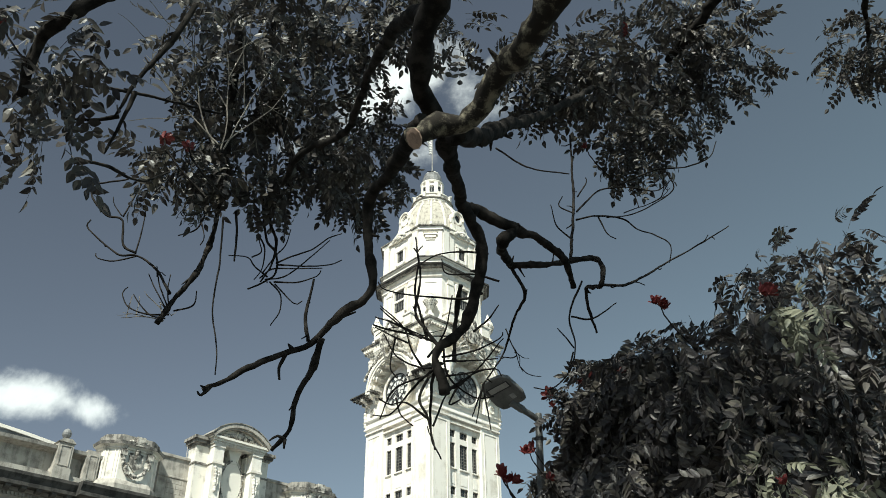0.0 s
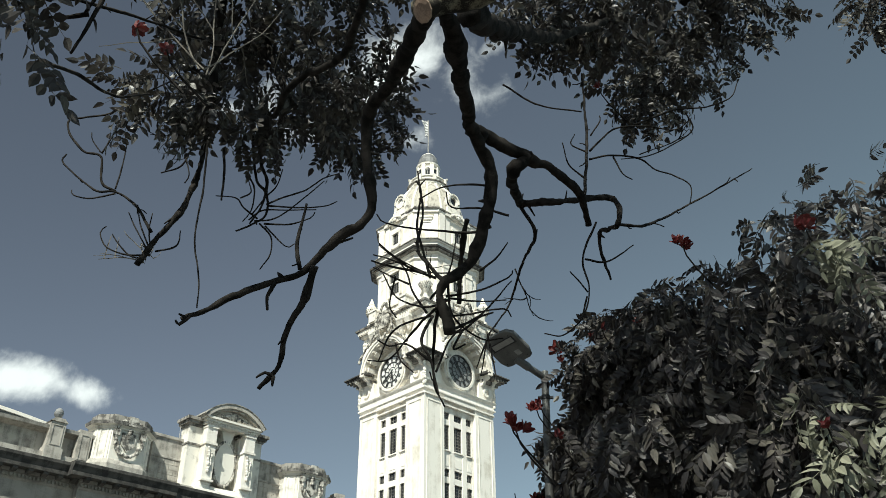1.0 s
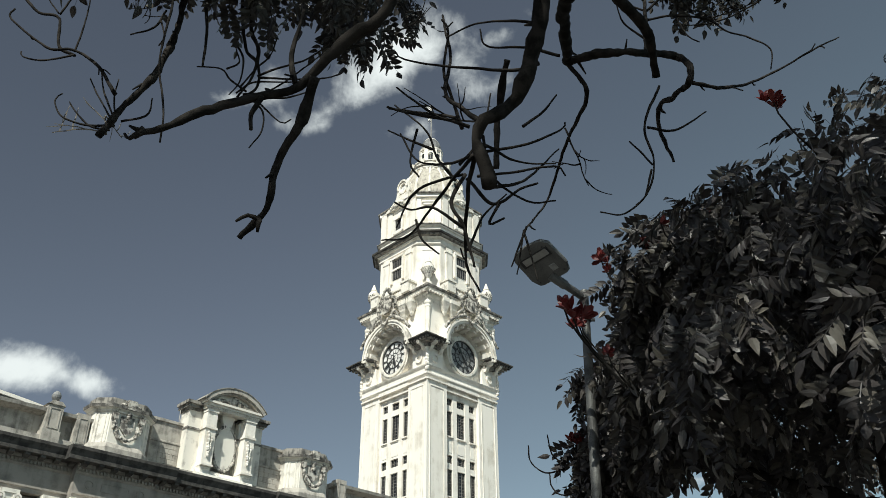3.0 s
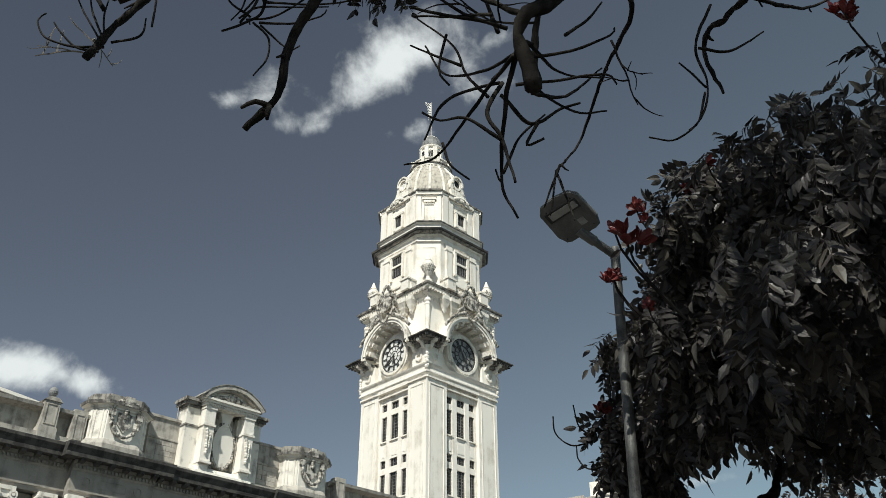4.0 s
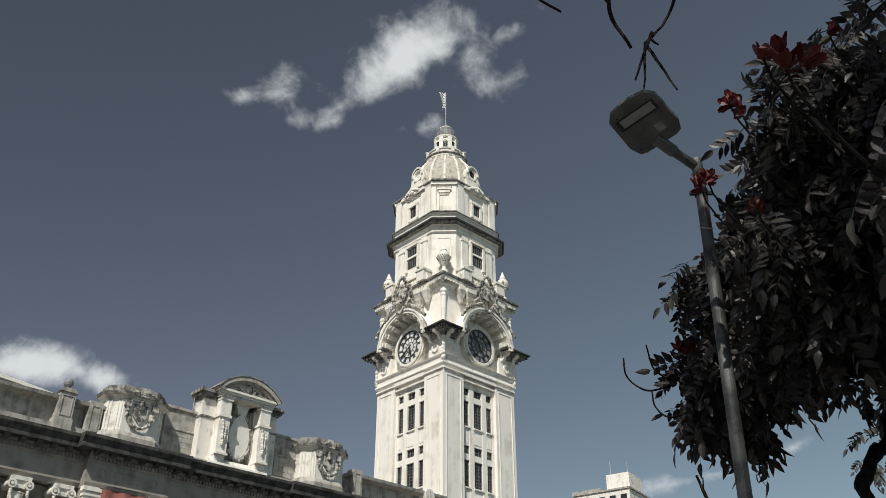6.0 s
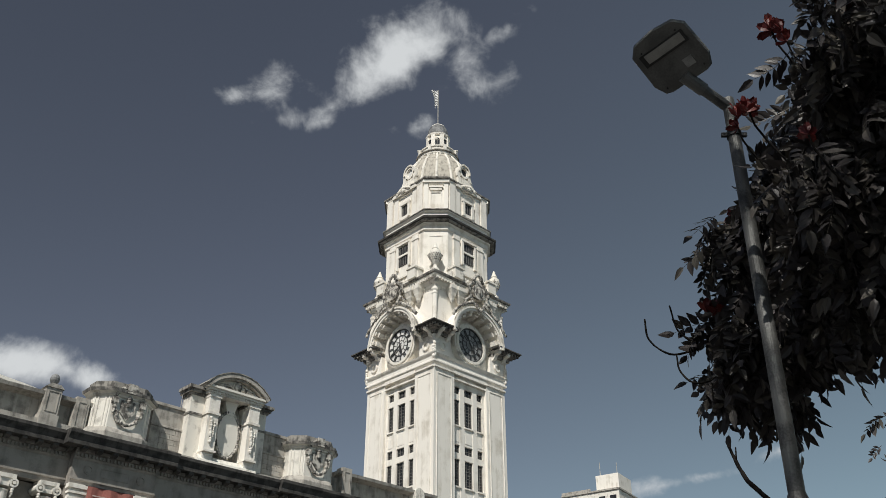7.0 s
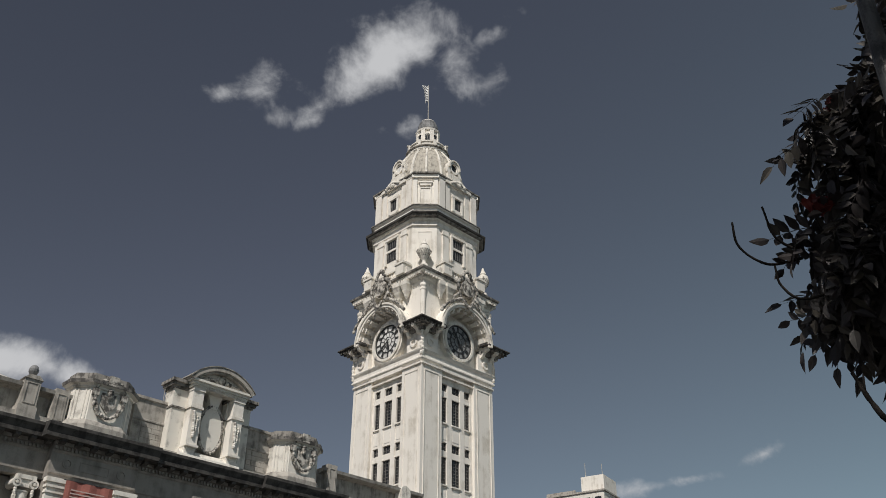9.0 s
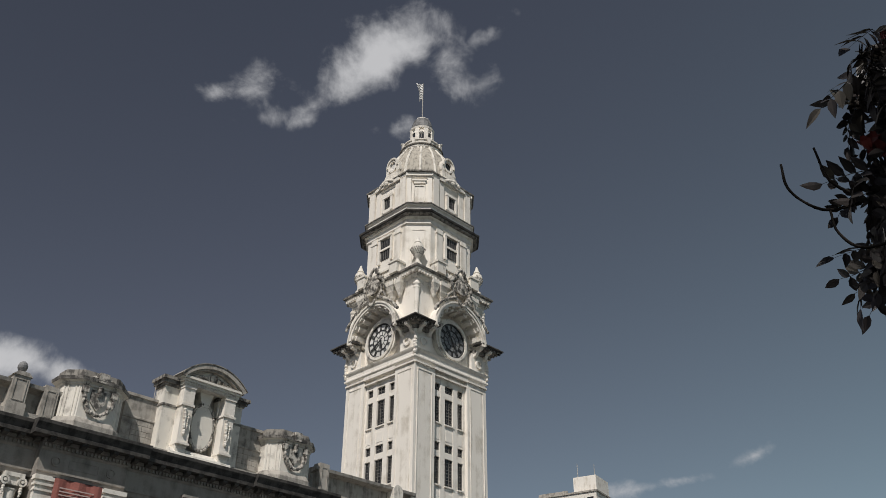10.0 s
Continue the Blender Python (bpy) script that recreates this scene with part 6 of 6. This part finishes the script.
    flowers(t, rng, ((4.68, -80.5, 4.59, 1.0), (4.21, -79.9, 4.85, 0.95), (3.88, -78.45, 4.93, 0.95), (3.49, -78.0, 4.6, 0.8), (3.16, -79.9, 3.7, 0.95), (3.13, -79.85, 3.78, 0.8),
                     (3.43, -78.3, 4.45, 1.0), (3.49, -77.1, 4.12, 1.0), (3.55, -78.5, 4.17, 0.8), (3.86, -78.9, 4.8, 0.8), (4.1, -79.0, 4.78, 0.8), (3.74, -76.95, 4.73, 0.95),
                     (3.8, -77.6, 4.3, 0.8), (3.61, -78.3, 4.91, 1.0), (3.64, -78.35, 4.8, 0.8), (4.5, -80.6, 3.45, 0.8)), blooms)


# ---- street lamp ----
GALV = surf("galvanised_steel", (0.17, 0.17, 0.162), (0.07, 0.07, 0.068), 0.12, 0.55, 0.4, bump=0.1, streak=0.3)
HEAD = surf("grey_lamp_housing", (0.20, 0.20, 0.19), (0.13, 0.13, 0.125), 0.15, 0.6, 0.2, bump=0.1)
LENS = surf("lamp_window", (0.42, 0.41, 0.38), (0.33, 0.32, 0.30), 0.1, 0.25, bump=0.0)
LABEL = surf("sticker", (0.42, 0.42, 0.40), (0.30, 0.30, 0.29), 0.05, 0.6, bump=0.0)


def street_lamp():
    lamp = empty("street_lamp", pose(3.43, -77.75, 0), "grey steel street lamp with a flat tilted lamp head", "street lamp")
    lean = Matrix(((1, 0, 0.0285, 0), (0, 1, 0, 0), (0, 0, 1, 0), (0, 0, 0, 1)))
    part("pole", turned([(0.046, 0), (0.046, 2.93), (0.044, 2.97), (0.033, 3.0), (0.030, 4.955), (0.028, 4.98)], 20, m=lean), GALV, lamp)
    band = turned([(0.036, 4.74), (0.036, 4.77)], 16, m=lean)
    box(band, -0.062, -0.03, -0.008, 0.008, 4.745, 4.765, lean)
    box(band, 0.03, 0.062, -0.008, 0.008, 4.745, 4.765, lean)
    part("clamp", band, IRON, lamp)
    base = part("base_plate", boxes((-0.16, 0.16, -0.16, 0.16, 0, 0.02)), GALV, lamp)
    o = Vector((3.43, -77.75, 0))
    neck = Vector((3.36, -77.845, 5.035)) - o
    top = Vector((3.57, -77.75, 4.925)) - o
    part("arm", tube(bmesh.new(), [top, top.lerp(neck, 0.5), neck], 0.027, 0.027, 14), GALV, lamp)
    part("socket", tube(bmesh.new(), [top.lerp(neck, 0.62), neck.lerp(top, -0.12)], 0.034, 0.034, 14), HEAD, lamp)
    # head in its own axes: x away from the arm, y across, z up
    b = Vector((0.178, -0.19, 0.02)).normalized()
    a = Vector((-0.194, -0.105, 0.11))
    a = (a - b * a.dot(b)).normalized()
    n = a.cross(b)
    if n.z < 0:
        b, n = -b, -n
    m = Matrix((a, b, n)).transposed().to_4x4()
    m.translation = neck
    outline = [(-0.015, -0.09), (-0.005, -0.12), (0.05, -0.145), (0.22, -0.14), (0.262, -0.10), (0.275, 0), (0.262, 0.10), (0.22, 0.14), (0.05, 0.145), (-0.005, 0.12), (-0.015, 0.09)]
    outline = [(x * 1.13, y * 1.12) for x, y in outline]
    bm = bmesh.new()
    rings = [[bm.verts.new((0.147 + (x - 0.147) * s, y * s, z)) for x, y in outline] for s, z in ((0.97, 0.0), (1.0, 0.008), (1.0, 0.022), (0.93, 0.045), (0.6, 0.062))]
    for r, q in zip(rings, rings[1:]):
        for i in range(len(r)):
            j = (i + 1) % len(r)
            bm.faces.new((r[i], r[j], q[j], q[i]))
    bm.faces.new(rings[0][::-1])
    bm.faces.new(rings[-1])
    head = part("lamp_head", bm, HEAD, lamp, "flat grey lamp head with a pale window strip", m=m)
    part("window_frame", boxes((0.165, 0.235, -0.125, 0.125, -0.004, 0.001)), IRON, head)
    part("light_window", boxes((0.178, 0.226, -0.10, 0.112, -0.008, -0.0045)), LENS, head)
    part("sticker", boxes((0.05, 0.10, 0.035, 0.085, -0.003, 0.001)), LABEL, head)
    for x, y in ((0.02, -0.11), (0.02, 0.11), (0.245, -0.1), (0.245, 0.1)):
        part("screw", turned([(0.005, -0.004), (0.005, 0.001)], 8, m=Matrix.Translation((x, y, 0))), IRON, head)
    part("photocell", turned([(0.03, 0.05), (0.03, 0.10), (0.022, 0.112)], 14, m=Matrix.Translation((0.06, 0.03, 0))), IRON, head)


shade_tree()
tulip_tree()
street_lamp()
